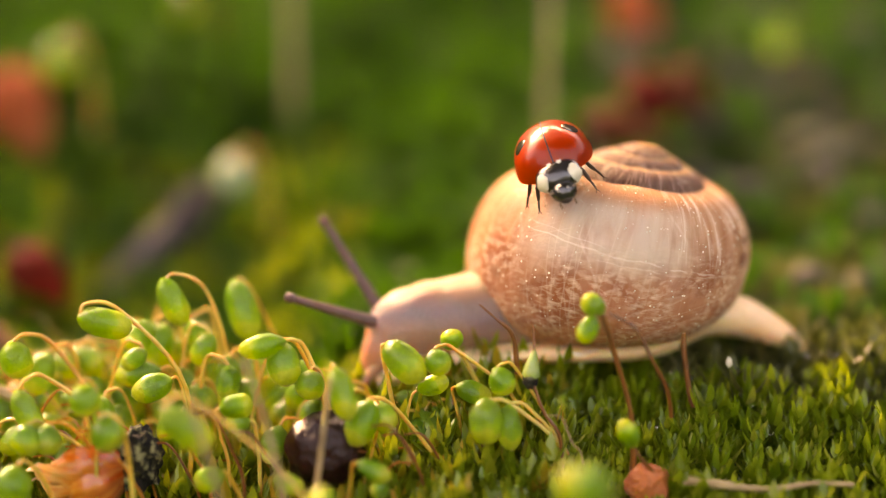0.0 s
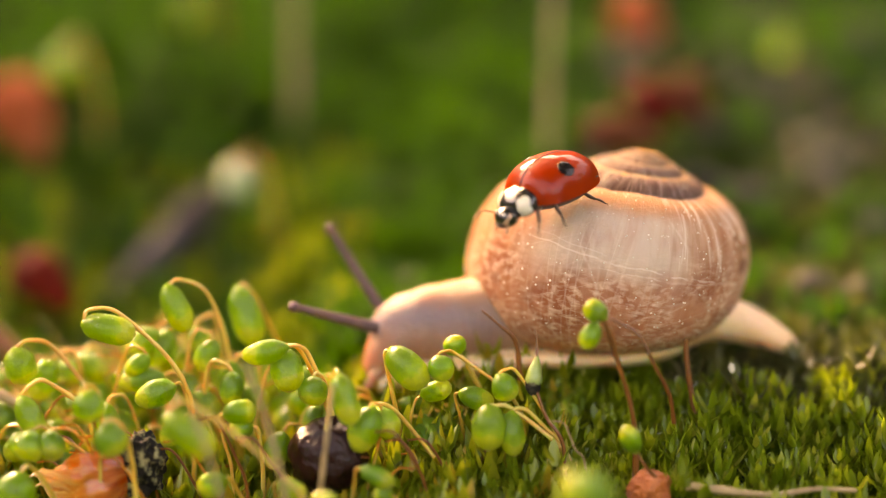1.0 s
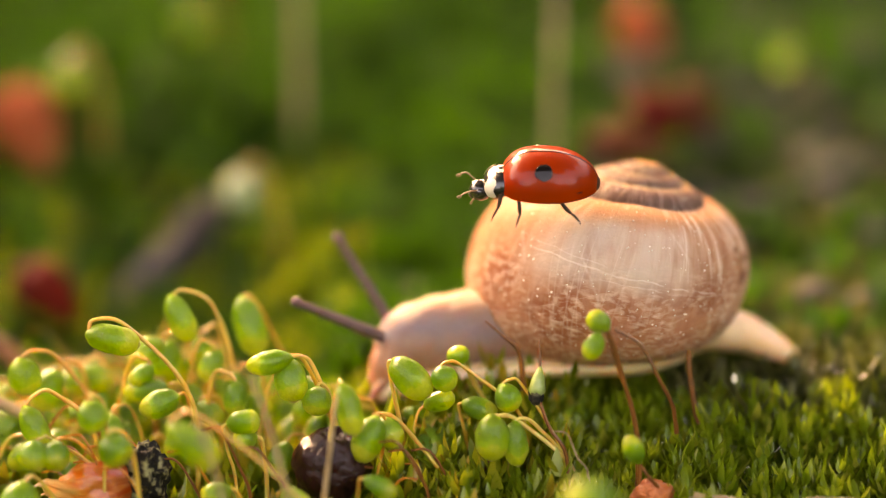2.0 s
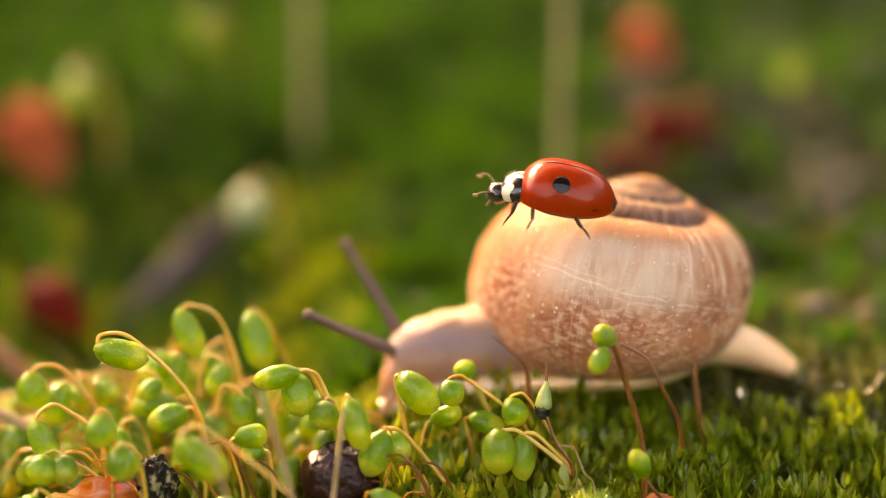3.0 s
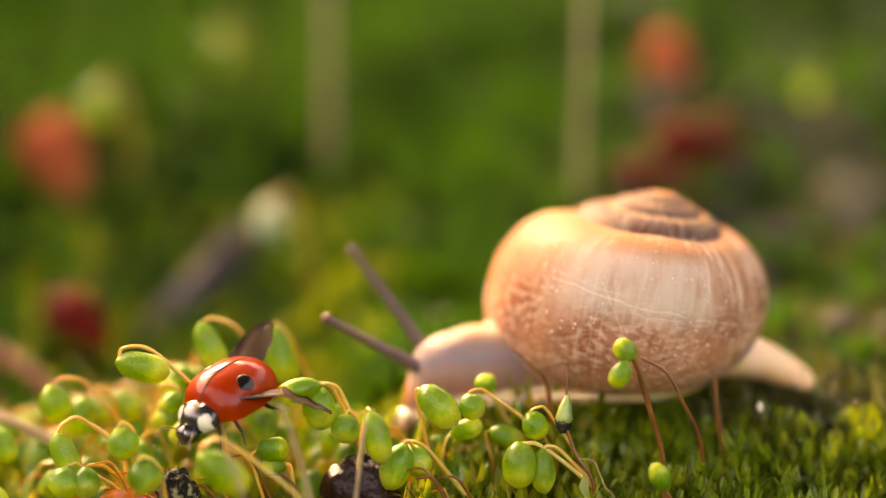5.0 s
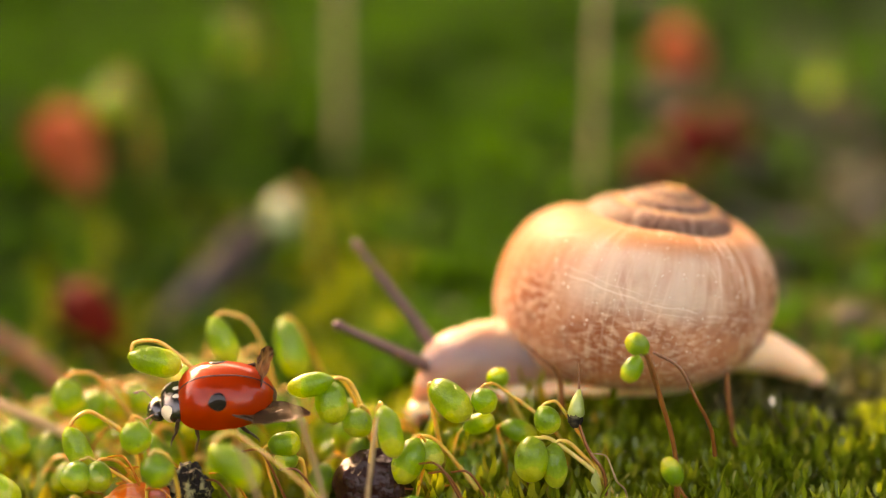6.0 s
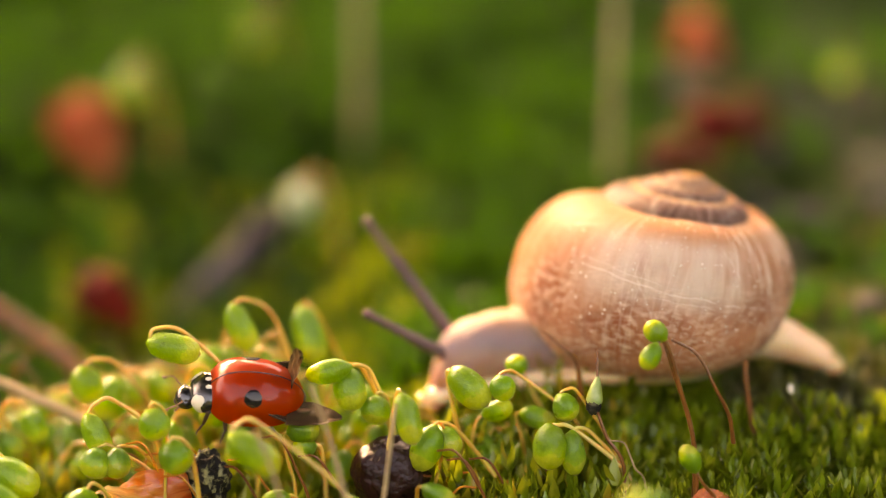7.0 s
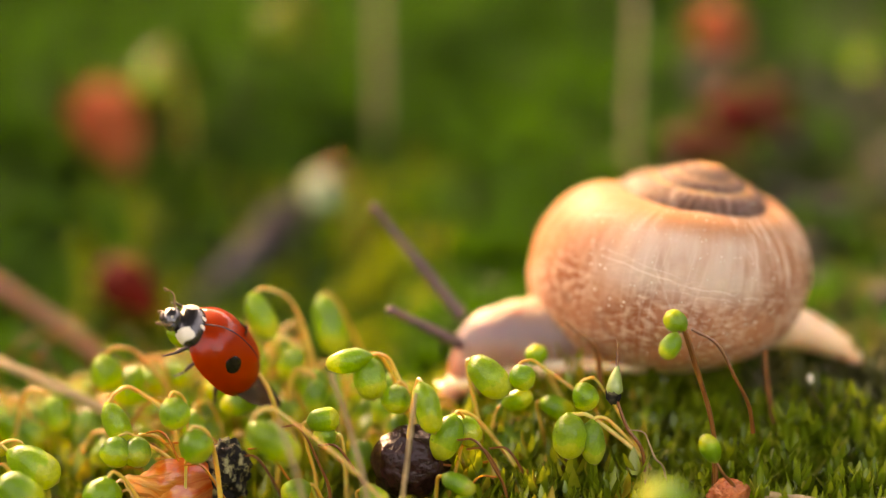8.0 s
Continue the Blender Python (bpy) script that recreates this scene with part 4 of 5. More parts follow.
sporophyte((-14.31, -6.91), (-13.37, -8.43), 1.55, (-13.95, -6.60), (-13.01, -7.14), (-12.26, -9.14), 4.2)
sporophyte((-15.72, -5.85), (-15.08, -6.98), 1.22, (-15.48, -5.61), (-14.66, -6.08), (-13.95, -7.49), 6.8)
sporophyte((-16.66, -5.50), (-16.19, -6.67), 1.08, (-16.42, -5.26), (-15.60, -5.85), (-15.13, -7.49), 8.5)
sporophyte((-6.53, -3.81), (-8.46, -4.25), 1.03, (-6.20, -3.78), (-5.61, -4.35), (-4.51, -7.49), 0.2)
sporophyte((-6.86, -3.85), (-6.48, -5.66), 1.36, (-6.55, -3.74), (-5.85, -4.32), (-4.56, -7.61), 0.8)
sporophyte((-5.54, -5.03), (-5.61, -6.23), 1.22, (-5.36, -4.91), (-4.98, -5.43), (-4.65, -7.73), 0.6)
sporophyte((-4.51, -4.91), (-3.90, -7.07), 1.08, (-4.60, -4.86), (-4.84, -6.08), (-5.36, -10.55), -1.5)
sporophyte((-3.03, -6.27), (-3.81, -8.15), 1.27, (-2.87, -6.18), (-2.63, -7.02), (-3.38, -10.31), -0.6)
sporophyte((-2.87, -6.37), (-2.16, -7.54), 1.08, (-2.73, -6.18), (-1.86, -6.74), (0.38, -9.61), 0.2)
sporophyte((-2.35, -3.88), (-0.85, -5.43), 1.36, (-2.54, -4.16), (-2.21, -5.85), (-1.86, -7.73), 0.6)
sporophyte((-1.08, -5.85), (0.19, -5.43), 0.89, (-1.27, -6.08), (-1.46, -6.79), (-1.55, -7.96), 1.2)
sporophyte((-0.47, -4.21), (0.14, -5.14), 1.08, (-0.09, -4.02), (0.61, -4.25), (3.08, -6.44), 0.3)
sporophyte((0.56, -4.16), (0.23, -3.36), 0.99, (0.80, -4.39), (1.08, -4.91), (1.55, -6.08), 2.2)
sporophyte((0.52, -5.71), (1.97, -6.23), 0.94, (0.38, -5.85), (0.61, -6.79), (0.85, -8.20), 1.4)
sporophyte((2.11, -4.96), (2.68, -6.04), 1.08, (2.49, -4.77), (3.08, -5.03), (4.72, -7.85), 0.0)
sporophyte((1.74, -6.18), (1.74, -8.10), 1.46, (2.07, -6.27), (2.84, -6.46), (5.07, -8.43), -0.6)
sporophyte((2.73, -6.46), (2.87, -8.34), 1.03, (3.01, -6.37), (3.66, -6.70), (5.19, -8.55), -0.3)
sporophyte((6.67, -2.70), (5.87, -1.95), 0.89, (6.81, -3.15), (7.24, -4.67), (7.85, -7.14), -1.5)
sporophyte((6.30, -2.80), (5.73, -3.88), 0.85, (6.53, -2.70), (6.91, -3.74), (7.89, -7.26), -1.6)
sporophyte((7.94, -8.25), (7.42, -7.12), 0.85, (8.25, -8.72), (8.72, -9.26), (9.30, -10.08), -1.2)
sporophyte((5.73, -5.80), (4.70, -6.88), 0.99, (5.83, -6.08), (5.78, -6.79), (5.90, -7.73), 4.0)
sporophyte((7.07, -10.03), (4.72, -9.75), 1.55, (7.42, -10.13), (7.78, -10.55), (8.13, -11.49), -12.0)
sporophyte((-17.71, -9.02), (-18.18, -10.67), 1.64, (-17.43, -8.79), (-16.77, -9.37), (-16.19, -10.78), -2.0)
sporophyte((-9.14, -9.26), (-10.31, -9.84), 1.03, (-8.97, -9.33), (-8.67, -9.84), (-8.32, -10.78), -1.5)
sporophyte((-9.30, -6.60), (-7.94, -6.46), 1.03, (-9.44, -6.79), (-9.26, -7.73), (-8.90, -9.14), -0.5)
sporophyte((-8.03, -7.14), (-9.02, -7.31), 0.89, (-7.85, -7.26), (-7.73, -7.96), (-7.61, -9.14), 0.0)
sporophyte((-3.57, -8.86), (-2.21, -9.56), 0.80, (-3.74, -8.95), (-3.81, -9.61), (-3.97, -10.78), -2.0)
sporophyte((-7.02, -9.42), (-5.87, -10.03), 0.85, (-7.19, -9.61), (-7.09, -10.08), (-7.02, -11.02), -2.0)
sporophyte((-2.21, -10.03), (-3.03, -9.98), 0.80, (-2.07, -10.17), (-1.97, -10.55), (-1.97, -11.25), -2.0)
sporophyte((-4.56, -10.90), (-5.61, -10.31), 1.41, (-4.32, -11.14), (-4.21, -11.49), (-4.09, -11.96), -7.0)
sporophyte((-21.94, -7.96), (-19.83, -9.19), 1.55, (-22.18, -7.61), (-21.24, -7.73), (-20.53, -10.31), -1.0)
sporophyte((-22.41, -9.14), (-20.53, -10.31), 1.64, (-22.65, -8.79), (-21.94, -8.67), (-20.77, -11.25), -3.0)
sporophyte((-21.24, -6.08), (-19.83, -7.49), 1.41, (-21.47, -5.85), (-20.53, -5.85), (-19.12, -8.20), 6.8)
sporophyte((-19.47, -6.37), (-18.42, -7.49), 1.17, (-19.59, -6.20), (-18.89, -6.23), (-17.71, -8.43), 5.1)
sporophyte((-1.97, -6.08), (-0.56, -6.60), 0.94, (-2.11, -6.23), (-1.97, -7.02), (-1.86, -8.20), 3.0)
sporophyte((-1.15, -6.91), (0.14, -7.31), 0.94, (-1.32, -7.07), (-1.27, -7.73), (-1.15, -8.90), 3.5)
sporophyte((0.38, -6.44), (1.20, -7.73), 1.03, (0.56, -6.27), (1.08, -6.79), (1.55, -8.43), 3.0)
sporophyte((-5.26, -6.20), (-5.73, -7.49), 0.94, (-5.03, -6.08), (-4.79, -6.79), (-4.56, -8.43), 3.0)
sporophyte((-10.67, -3.97), (-10.31, -3.15), 1.03, (-10.48, -4.44), (-10.20, -5.14), (-9.96, -6.55), 10.2)
sporophyte((-14.89, -4.67), (-13.95, -5.85), 1.22, (-14.66, -4.39), (-13.72, -4.79), (-12.78, -6.55), 10.2)
sporophyte((-8.55, -5.61), (-7.38, -6.23), 1.03, (-8.74, -5.85), (-8.55, -6.79), (-8.32, -8.20), 4.2)
sporophyte((-17.95, -6.08), (-18.89, -7.49), 1.27, (-17.71, -5.85), (-17.01, -6.20), (-16.30, -7.96), 5.1)



def floor_v(u, d):
    """Height on the stage at which the moss bed lies at u, d."""
    v = -6.0
    for i in range(4):
        q = spot(u, v, d)
        v += (ground_at(q) - q.z) / 1.02
    return v


rng = random.Random(5)
for i in range(230):
    u = rng.uniform(-24, 4.5)
    crest = np.interp(u, [-22, -18, -14, -11, -7, -3, 2, 5], [-4.6, -3.8, -2.6, -1.6, -3.4, -5.4, -5.6, -7]) - 1.0
    d, w, ang, s = rng.uniform(2.4, 13 if u < -6 else 6.5), rng.uniform(0.8, 1.25), rng.uniform(-2.6, -0.5), rng.choice((-1, 1, 1))
    low, tall, lean = floor_v(u, d) + 2.2, rng.random(), rng.uniform(1.2, 2.6)
    if low > crest:
        continue
    v = low + (crest - low) * tall
    e = (u + 1.45 * w * math.cos(ang), v + 1.45 * w * math.sin(ang))
    sporophyte((u, v), e, w, (u + 0.35 * s, v + 0.3), (u + 1.1 * s, v - 0.2), (u + lean * s, min(v - 2.0, floor_v(u, d) + 0.5)), d)


# loose stalks that have lost their capsules
def bare_stalk(u, v, d, s, tall, skin=None):
    root = spot(u, v, d)
    low = Vector((root.x, root.y, ground_at(root) - 0.4))
    pts = [low, root, spot(u + 0.5 * s, v + tall * 0.5, d - 0.3), spot(u + 1.3 * s, v + tall, d - 0.6), spot(u + 2.1 * s, v + tall * 1.02, d - 0.8)]
    top = thing("bare_stalk", low, "thin orange moss stalk without a capsule", "moss stalk", "bare moss stalks")
    part("shaft", tube([q - low for q in pts], 0.085, 0.05, 6, 5, 0.15), skin or STALK, top)


for i in range(18):
    u = rng.uniform(-21, 5)
    crest = np.interp(u, [-22, -18, -14, -11, -7, -3, 2, 5], [-5.6, -4.8, -3.6, -3.0, -4.4, -6.2, -6.4, -8])
    bare_stalk(u, rng.uniform(-11, crest - 3), rng.uniform(4, 11), rng.choice((-1, 1)), rng.uniform(1.5, 3.0))
for i in range(30):
    u = rng.uniform(-19, 3)
    crest = np.interp(u, [-22, -18, -14, -11, -7, -3, 2, 5], [-5.6, -4.8, -3.6, -3.0, -4.4, -6.2, -6.4, -8])
    bare_stalk(u, rng.uniform(-12, crest - 3.5), rng.uniform(2.5, 9), rng.choice((-1, -1, 1)), rng.uniform(1.8, 3.6), RUSSET)

for i in range(18):
    bare_stalk(rng.uniform(-15, 1), rng.uniform(-11.5, -9.6), rng.uniform(-0.8, 1.5), rng.choice((-1, -1, 1)), rng.uniform(1.8, 3.4), (BROWN, RUSSET)[i % 2])
for i in range(5):
    bare_stalk(rng.uniform(-24, -9), rng.uniform(-6.5, -4.5), rng.uniform(7, 12), rng.choice((-1, 1, 1)), rng.uniform(1.2, 2.2), BROWN)

# capsules far back on the rising moss
def far_capsule(u, v, size, pale=True):
    d = rest(u, v) - 8
    sporophyte((u + 0.1, v + size * 0.6), (u - 0.15, v - size * 0.6), size * 1.1, (u + size * 0.5, v + size * 0.9), (u + size, v - size * 0.3), (u + size * 1.2, v - 2.5), d, PALE if pale else None)


far_capsule(-8.7, 3.1, 1.4)
far_capsule(-16.0, 7.9, 1.3, False)
far_capsule(13.9, 8.7, 1.1, False)
far_capsule(-10.7, 10.3, 1.2, False)

# ---- fallen bits on the moss


def scale_mesh(size, seed, open_):
    """One pointed, ribbed, cupped scale along x, its foot at -x."""
    bm = bmesh.new()
    uvl = bm.loops.layers.uv.new("UVMap")
    for shrink in (1.0, 0.88):
        rows = []
        for i in range(17):
            t = i / 16
            w = (math.sin(math.pi * min(1, 0.12 + 0.93 * t)) ** 0.75) * (1 - 0.35 * t) * 0.5
            row = []
            for k in range(15):
                q = (k / 14 - 0.5) * 2
                bend = q * (1.25 - open_)
                y = w * math.sin(bend) / max(0.3, math.sin(1.25 - open_)) * size[1]
                z = (math.cos(bend) * w * 1.5 - 0.15) * size[2] + 0.02 * math.cos(q * 11) * size[2]
                p = Vector(((t - 0.5) * size[0], y, z))
                p += Vector((0.05, 0.08, 0.1)) * noise.noise(p * 1.6 + Vector((seed, 0, 0))) * size[1] * t
                row.append((bm.verts.new(p * shrink), t, k / 14))
            rows.append(row)
        for a, b in zip(rows, rows[1:]):
            for k in range(14):
                f = bm.faces.new((a[k][0], a[k + 1][0], b[k + 1][0], b[k][0]))
                for lp, src in zip(f.loops, (a[k], a[k + 1], b[k + 1], b[k])):
                    lp[uvl].uv = src[1:]
    return bm


def bud_scale(u, v, d, size, turn, skin, label, lift=0.0):
    """A fallen bud: overlapping papery scales on a short stub."""
    p = spot(u, v, d)
    top = thing("bud_scale", p, label, "bud scale", "fallen bud scales")
    part("scale", scale_mesh(size, u, 0.1), skin, top)
    part("scale", scale_mesh((size[0] * 0.8, size[1] * 0.86, size[2] * 1.12), u + 3, 0.0), skin, top, at=pose(-0.0002, 0.0003, 0.00005, 12, 4, 7))
    part("scale", scale_mesh((size[0] * 0.9, size[1] * 0.7, size[2] * 0.9), u + 7, 0.3), skin, top, at=pose(0.0002, -0.0004, 0, -22, -3, -9))
    bm = tube([(-size[0] * 0.62, 0, -0.1), (-size[0] * 0.5, 0, 0.05), (-size[0] * 0.3, 0, 0.2)], 0.16, 0.06, 7)
    part("stub", bm, skin, top)
    top.matrix_basis = pose(p.x * MM, p.y * MM, (p.z + lift) * MM, *turn)
    return top


def far_scale(u, v, size, turn, skin, label):
    return bud_scale(u, v, rest(u, v) - 5, size, turn, skin, label)


bud_scale(-15.2, -9.5, 0.2, (4.0, 3.6, 2.4), (74, 168, 0), HULL, "orange-brown papery bud scale lying in the moss")
far_scale(-17.5, 5.6, (4.9, 4.2, 3.2), (60, 52, 0), HULL_FAR, "orange bud scale lying on deep green moss")
far_scale(8.1, 9.7, (3.2, 3.4, 3.0), (60, 30, 0), HULL_FAR, "orange bud scale lying on deep green moss")
far_scale(8.7, 6.2, (3.8, 3.3, 3.0), (60, 0, 30), HULL_DARK, "dark red bud scale lying on deep green moss")
far_scale(10.3, 6.5, (3.0, 3.0, 2.6), (70, 20, 10), HULL_RUST, "faded dark bud scale on deep green moss")
far_scale(7.6, 4.9, (4.6, 2.4, 2.4), (60, 5, 10), HULL_RUST, "rusty brown bud scale on deep green moss")
far_scale(-16.6, -1.2, (3.8, 3.0, 2.6), (60, 30, 0), HULL_DARK, "dark red bud scale on the moss")


def lump(name, u, v, d, size, skin, label, category, rough, grain):
    p = spot(u, v, d)
    top = thing(name, p, label, category)
    part("body", blob(size, (0, 0, 0), 40, 28, rough, grain, u), skin, top)
    return top


lump("seed_husk", 8.55, -9.75, -0.2, (0.95, 0.8, 0.85), HUSK, "round rusty-red seed husk in wet moss", "seed husk", 0.2, 1.8)
lump("seed", -4.9, -8.35, 0.3, (1.62, 1.5, 1.66), SEED, "dark brown wet glossy seed among moss stalks", "seed", 0.12, 2.4)
lump("soil_crumb", -12.7, -8.7, 0.3, (1.0, 0.9, 1.25), CRUMB, "dark crumb of soil with pale lichen", "soil crumb", 0.35, 2.2)


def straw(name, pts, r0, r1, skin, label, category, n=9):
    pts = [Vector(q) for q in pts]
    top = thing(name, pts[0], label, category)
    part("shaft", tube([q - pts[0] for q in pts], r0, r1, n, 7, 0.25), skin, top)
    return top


straw("straw", [spot(10.2, -9.6, -1.2), spot(11.8, -9.85, -1.4), spot(13.6, -10.0, -1.3), spot(15.4, -9.75, -1.2), spot(17.1, -9.8, -1.0)], 0.17, 0.10, STRAW, "pale dry straw lying on the moss", "straw")
straw("straw", [spot(10.0, -9.75, -1.0), spot(11.4, -9.65, -1.1), spot(12.9, -9.9, -1.1), spot(14.3, -10.05, -1.0)], 0.09, 0.04, STRAW, "thin split of dry straw lying on the moss", "straw")
straw("dead_grass", [spot(-6.1, 3.6, rest(-6.1, 5.0)), spot(-6.3, 7, rest(-6.1, 5.0) - 2), spot(-6.35, 12, rest(-6.1, 5.0) - 3), spot(-6.4, 17, rest(-6.1, 5.0) - 4)], 0.22, 0.20, STEM, "dead beige grass stem standing in deep green moss", "grass stem")
straw("dead_grass", [spot(4.1, 1.8, rest(4.1, 3.0)), spot(4.3, 6, rest(4.1, 3.0) - 2), spot(4.5, 12, rest(4.1, 3.0) - 3), spot(4.6, 17, rest(4.1, 3.0) - 4)], 0.19, 0.17, STEM, "dead olive grass stem standing in deep green moss", "grass stem")
tw = straw("twig", [spot(-14.4, -2.0, rest(-14.4, -2.0) - 1), spot(-12.6, -0.4, rest(-14.4, -2.0) - 0.5), spot(-11, 1.0, rest(-14.4, -2.0)), spot(-9.5, 2.5, rest(-14.4, -2.0) + 0.5)], 0.6, 0.75, TWIG, "grey-brown broken twig leaning on the moss", "twig")
part("broken_end", blob((0.85, 0.8, 0.95), (spot(-9.9, 2.1, rest(-14.4, -2.0) + 0.4) - spot(-14.4, -2.0, rest(-14.4, -2.0) - 1)), 18, 12, 0.4, 2.0), ROT, tw, "black rotten end")
part("broken_end", blob((0.95, 0.9, 1.25), (spot(-10.6, 1.35, rest(-14.4, -2.0) + 0.1) - spot(-14.4, -2.0, rest(-14.4, -2.0) - 1)), 18, 12, 0.4, 2.0), ROT, tw, "black rotten end")
straw("dry_grass", [spot(-24.5, -3.2, 6), spot(-22, -4.3, 5), spot(-19.5, -5.4, 4.5), spot(-17, -6.6, 4)], 0.2, 0.26, STRAW, "pale dry grass blade lying among the stalks", "grass blade")
straw("dry_stalk", [spot(-25, 0.5, 16), spot(-22, -1.2, 15), spot(-19, -3.2, 14), spot(-17.5, -4.6, 13)], 0.45, 0.4, BROWN, "brown dry stalk bent over the moss", "stalk")
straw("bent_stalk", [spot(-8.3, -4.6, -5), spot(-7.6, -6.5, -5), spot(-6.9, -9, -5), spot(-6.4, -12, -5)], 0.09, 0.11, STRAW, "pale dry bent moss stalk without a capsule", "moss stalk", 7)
straw("bent_stalk", [spot(-4.7, -5.4, -3), spot(-4.9, -7, -3), spot(-5.2, -9.5, -3), spot(-5.5, -12, -3)], 0.085, 0.10, STRAW, "straight tan moss stalk before the seed", "moss stalk", 7)
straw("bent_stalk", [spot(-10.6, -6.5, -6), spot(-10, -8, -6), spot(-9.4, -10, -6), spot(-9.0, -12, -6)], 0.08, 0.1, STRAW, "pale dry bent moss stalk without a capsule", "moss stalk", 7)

def spiked_bud():
    base = spot(9.5 - 4.6, -8.0, 0.3)
    low = Vector((base.x, base.y, ground_at(base) - 0.3))
    top = thing("spiked_bud", low, "withered grey-green bud with a long brown spike", "moss bud")
    part("stalk", tube([low - low, base - low, spot(4.2, -6.8, 0.1) - low, spot(3.75, -5.6, 0) - low], 0.09, 0.07, 7, 5), BROWN, top)
    a, b = spot(3.6, -5.65, 0) - low, spot(3.8, -4.2, 0) - low
    bm = bmesh.new()
    loft(bm, smooth_line([a, a.lerp(b, 0.3), a.lerp(b, 0.65), b], 4), spread([0.12, 0.36, 0.28, 0.06], 4), 12, (0.2, 0.9, 0.3), 0.1)
    bud = part("bud", bm, BUD, top, "pale green bud")
    part("withered_foot", blob((0.32, 0.32, 0.4), a.lerp(b, 0.14), 14, 10, 0.25, 2.5), CRUMB, bud, "dark withered foot")
    part("spike", tube([b - (b - a) * 0.1, spot(3.78, -3.6, 0) - low, spot(3.74, -3.1, 0) - low], 0.07, 0.02, 7, 4), BROWN, bud)


spiked_bud()
straw("rootlet", [spot(4.3, -6.9, -0.6), spot(4.9, -7.0, -0.7), spot(5.15, -7.5, -0.7), spot(5.4, -8.1, -0.6), spot(5.75, -8.5, -0.3), spot(5.9, -9.6, 0.4)], 0.03, 0.05, STRAW, "thin pale curling rootlet hanging from the stalks", "rootlet", 6)
lump("pale_crumb", 11.9, -4.7, 2.5, (0.12, 0.1, 0.19), CREAM, "tiny white crumb caught in the moss", "crumb", 0.5, 2.5)
straw("dark_spine", [spot(1.5, -2.3, 2.0), spot(2.2, -2.9, 2.0), spot(2.9, -3.6, 2.2), spot(3.1, -5.2, 2.5)], 0.04, 0.13, BROWN, "dark dry spine beside the snail", "spine")
straw("brown_stalk", [spot(10.0, -3.5, 2.5), spot(10.05, -4.6, 2.6), spot(10.35, -6.6, 2.8)], 0.11, 0.13, BROWN, "short brown stalk by the snail's foot", "stalk")
straw("brown_stalk", [spot(6.9, -2.65, -1.4), spot(8.0, -3.3, -1.2), spot(8.7, -4.6, -1), spot(9.3, -5.8, -0.5), spot(9.5, -7, 0)], 0.06, 0.1, BROWN, "thin brown arching stalk in front of the shell", "stalk")

lit = bmesh.new()
rl = random.Random(9)
for i in range(620):
    x, y = rl.uniform(7, 44), rl.uniform(14, 90)
    r = rl.uniform(0.25, 1.0)
    z = ground_at((x, y)) + 2.3
    b2 = bmesh.ops.create_icosphere(lit, subdivisions=2, radius=r)
    squash = Vector((rl.uniform(0.7, 1.6), rl.uniform(0.7, 1.3), rl.uniform(0.4, 0.9)))
    for v in b2["verts"]:
        q = v.co * (1 + 0.3 * noise.noise(v.co / r * 1.3 + Vector((i, 0, 0))))
        v.co = Vector((q.x * squash.x + x, q.y * squash.y + y, q.z * squash.z + z))
tagged(part("litter", lit, PEBBLE, None), "grey grit and dry crumbs scattered on the moss", "litter", kind="stuff")

# ---- what moves


# two capsules that stand nearest, before the ladybird's landing place
sporophyte((-15.2, -5.7), (-14.6, -6.9), 1.3, (-14.9, -5.4), (-14.35, -6.1), (-14.4, -9.2), -2.2)
sporophyte((-14.35, -7.1), (-13.55, -8.25), 1.35, (-14.05, -6.85), (-13.35, -7.4), (-12.9, -10.2), -2.8)


def facing(u, v, d, ahead, top):
    """A pose at a stage place, from the ways ahead and up given as right, up, away."""
    to_world = lambda q: Vector((q[0], 0, 0)) + RISE * q[1] + AHEAD * q[2]
    x = to_world(ahead).normalized()
    z = to_world(top)
    z = (z - x * z.dot(x)).normalized()
    y = z.cross(x)
    m = Matrix((x, y, z)).transposed().to_4x4()
    m.translation = spot(u, v, d) * MM
    return m


def case_pose(side, splay, lift, roll=0.0):
    return pose(HINGE.x * MM, HINGE.y * side * MM, HINGE.z * MM) @ pose(0, 0, 0, 0, 0, -splay * side) @ pose(0, 0, 0, 0, lift, 0) @ pose(0, 0, 0, roll * side, 0, 0)


def wing_pose(side, splay, lift, roll=0.0):
    return pose(1.1 * MM, 0.45 * side * MM, 0.62 * MM) @ pose(0, 0, 0, 0, 0, -splay * side) @ pose(0, 0, 0, 0, lift, 0) @ pose(0, 0, 0, roll * side, 0, 0)


def tip_pose(fold):
    return pose(-2.7 * MM, 0, 0) @ pose(0, 0, 0, 0, fold, 0)


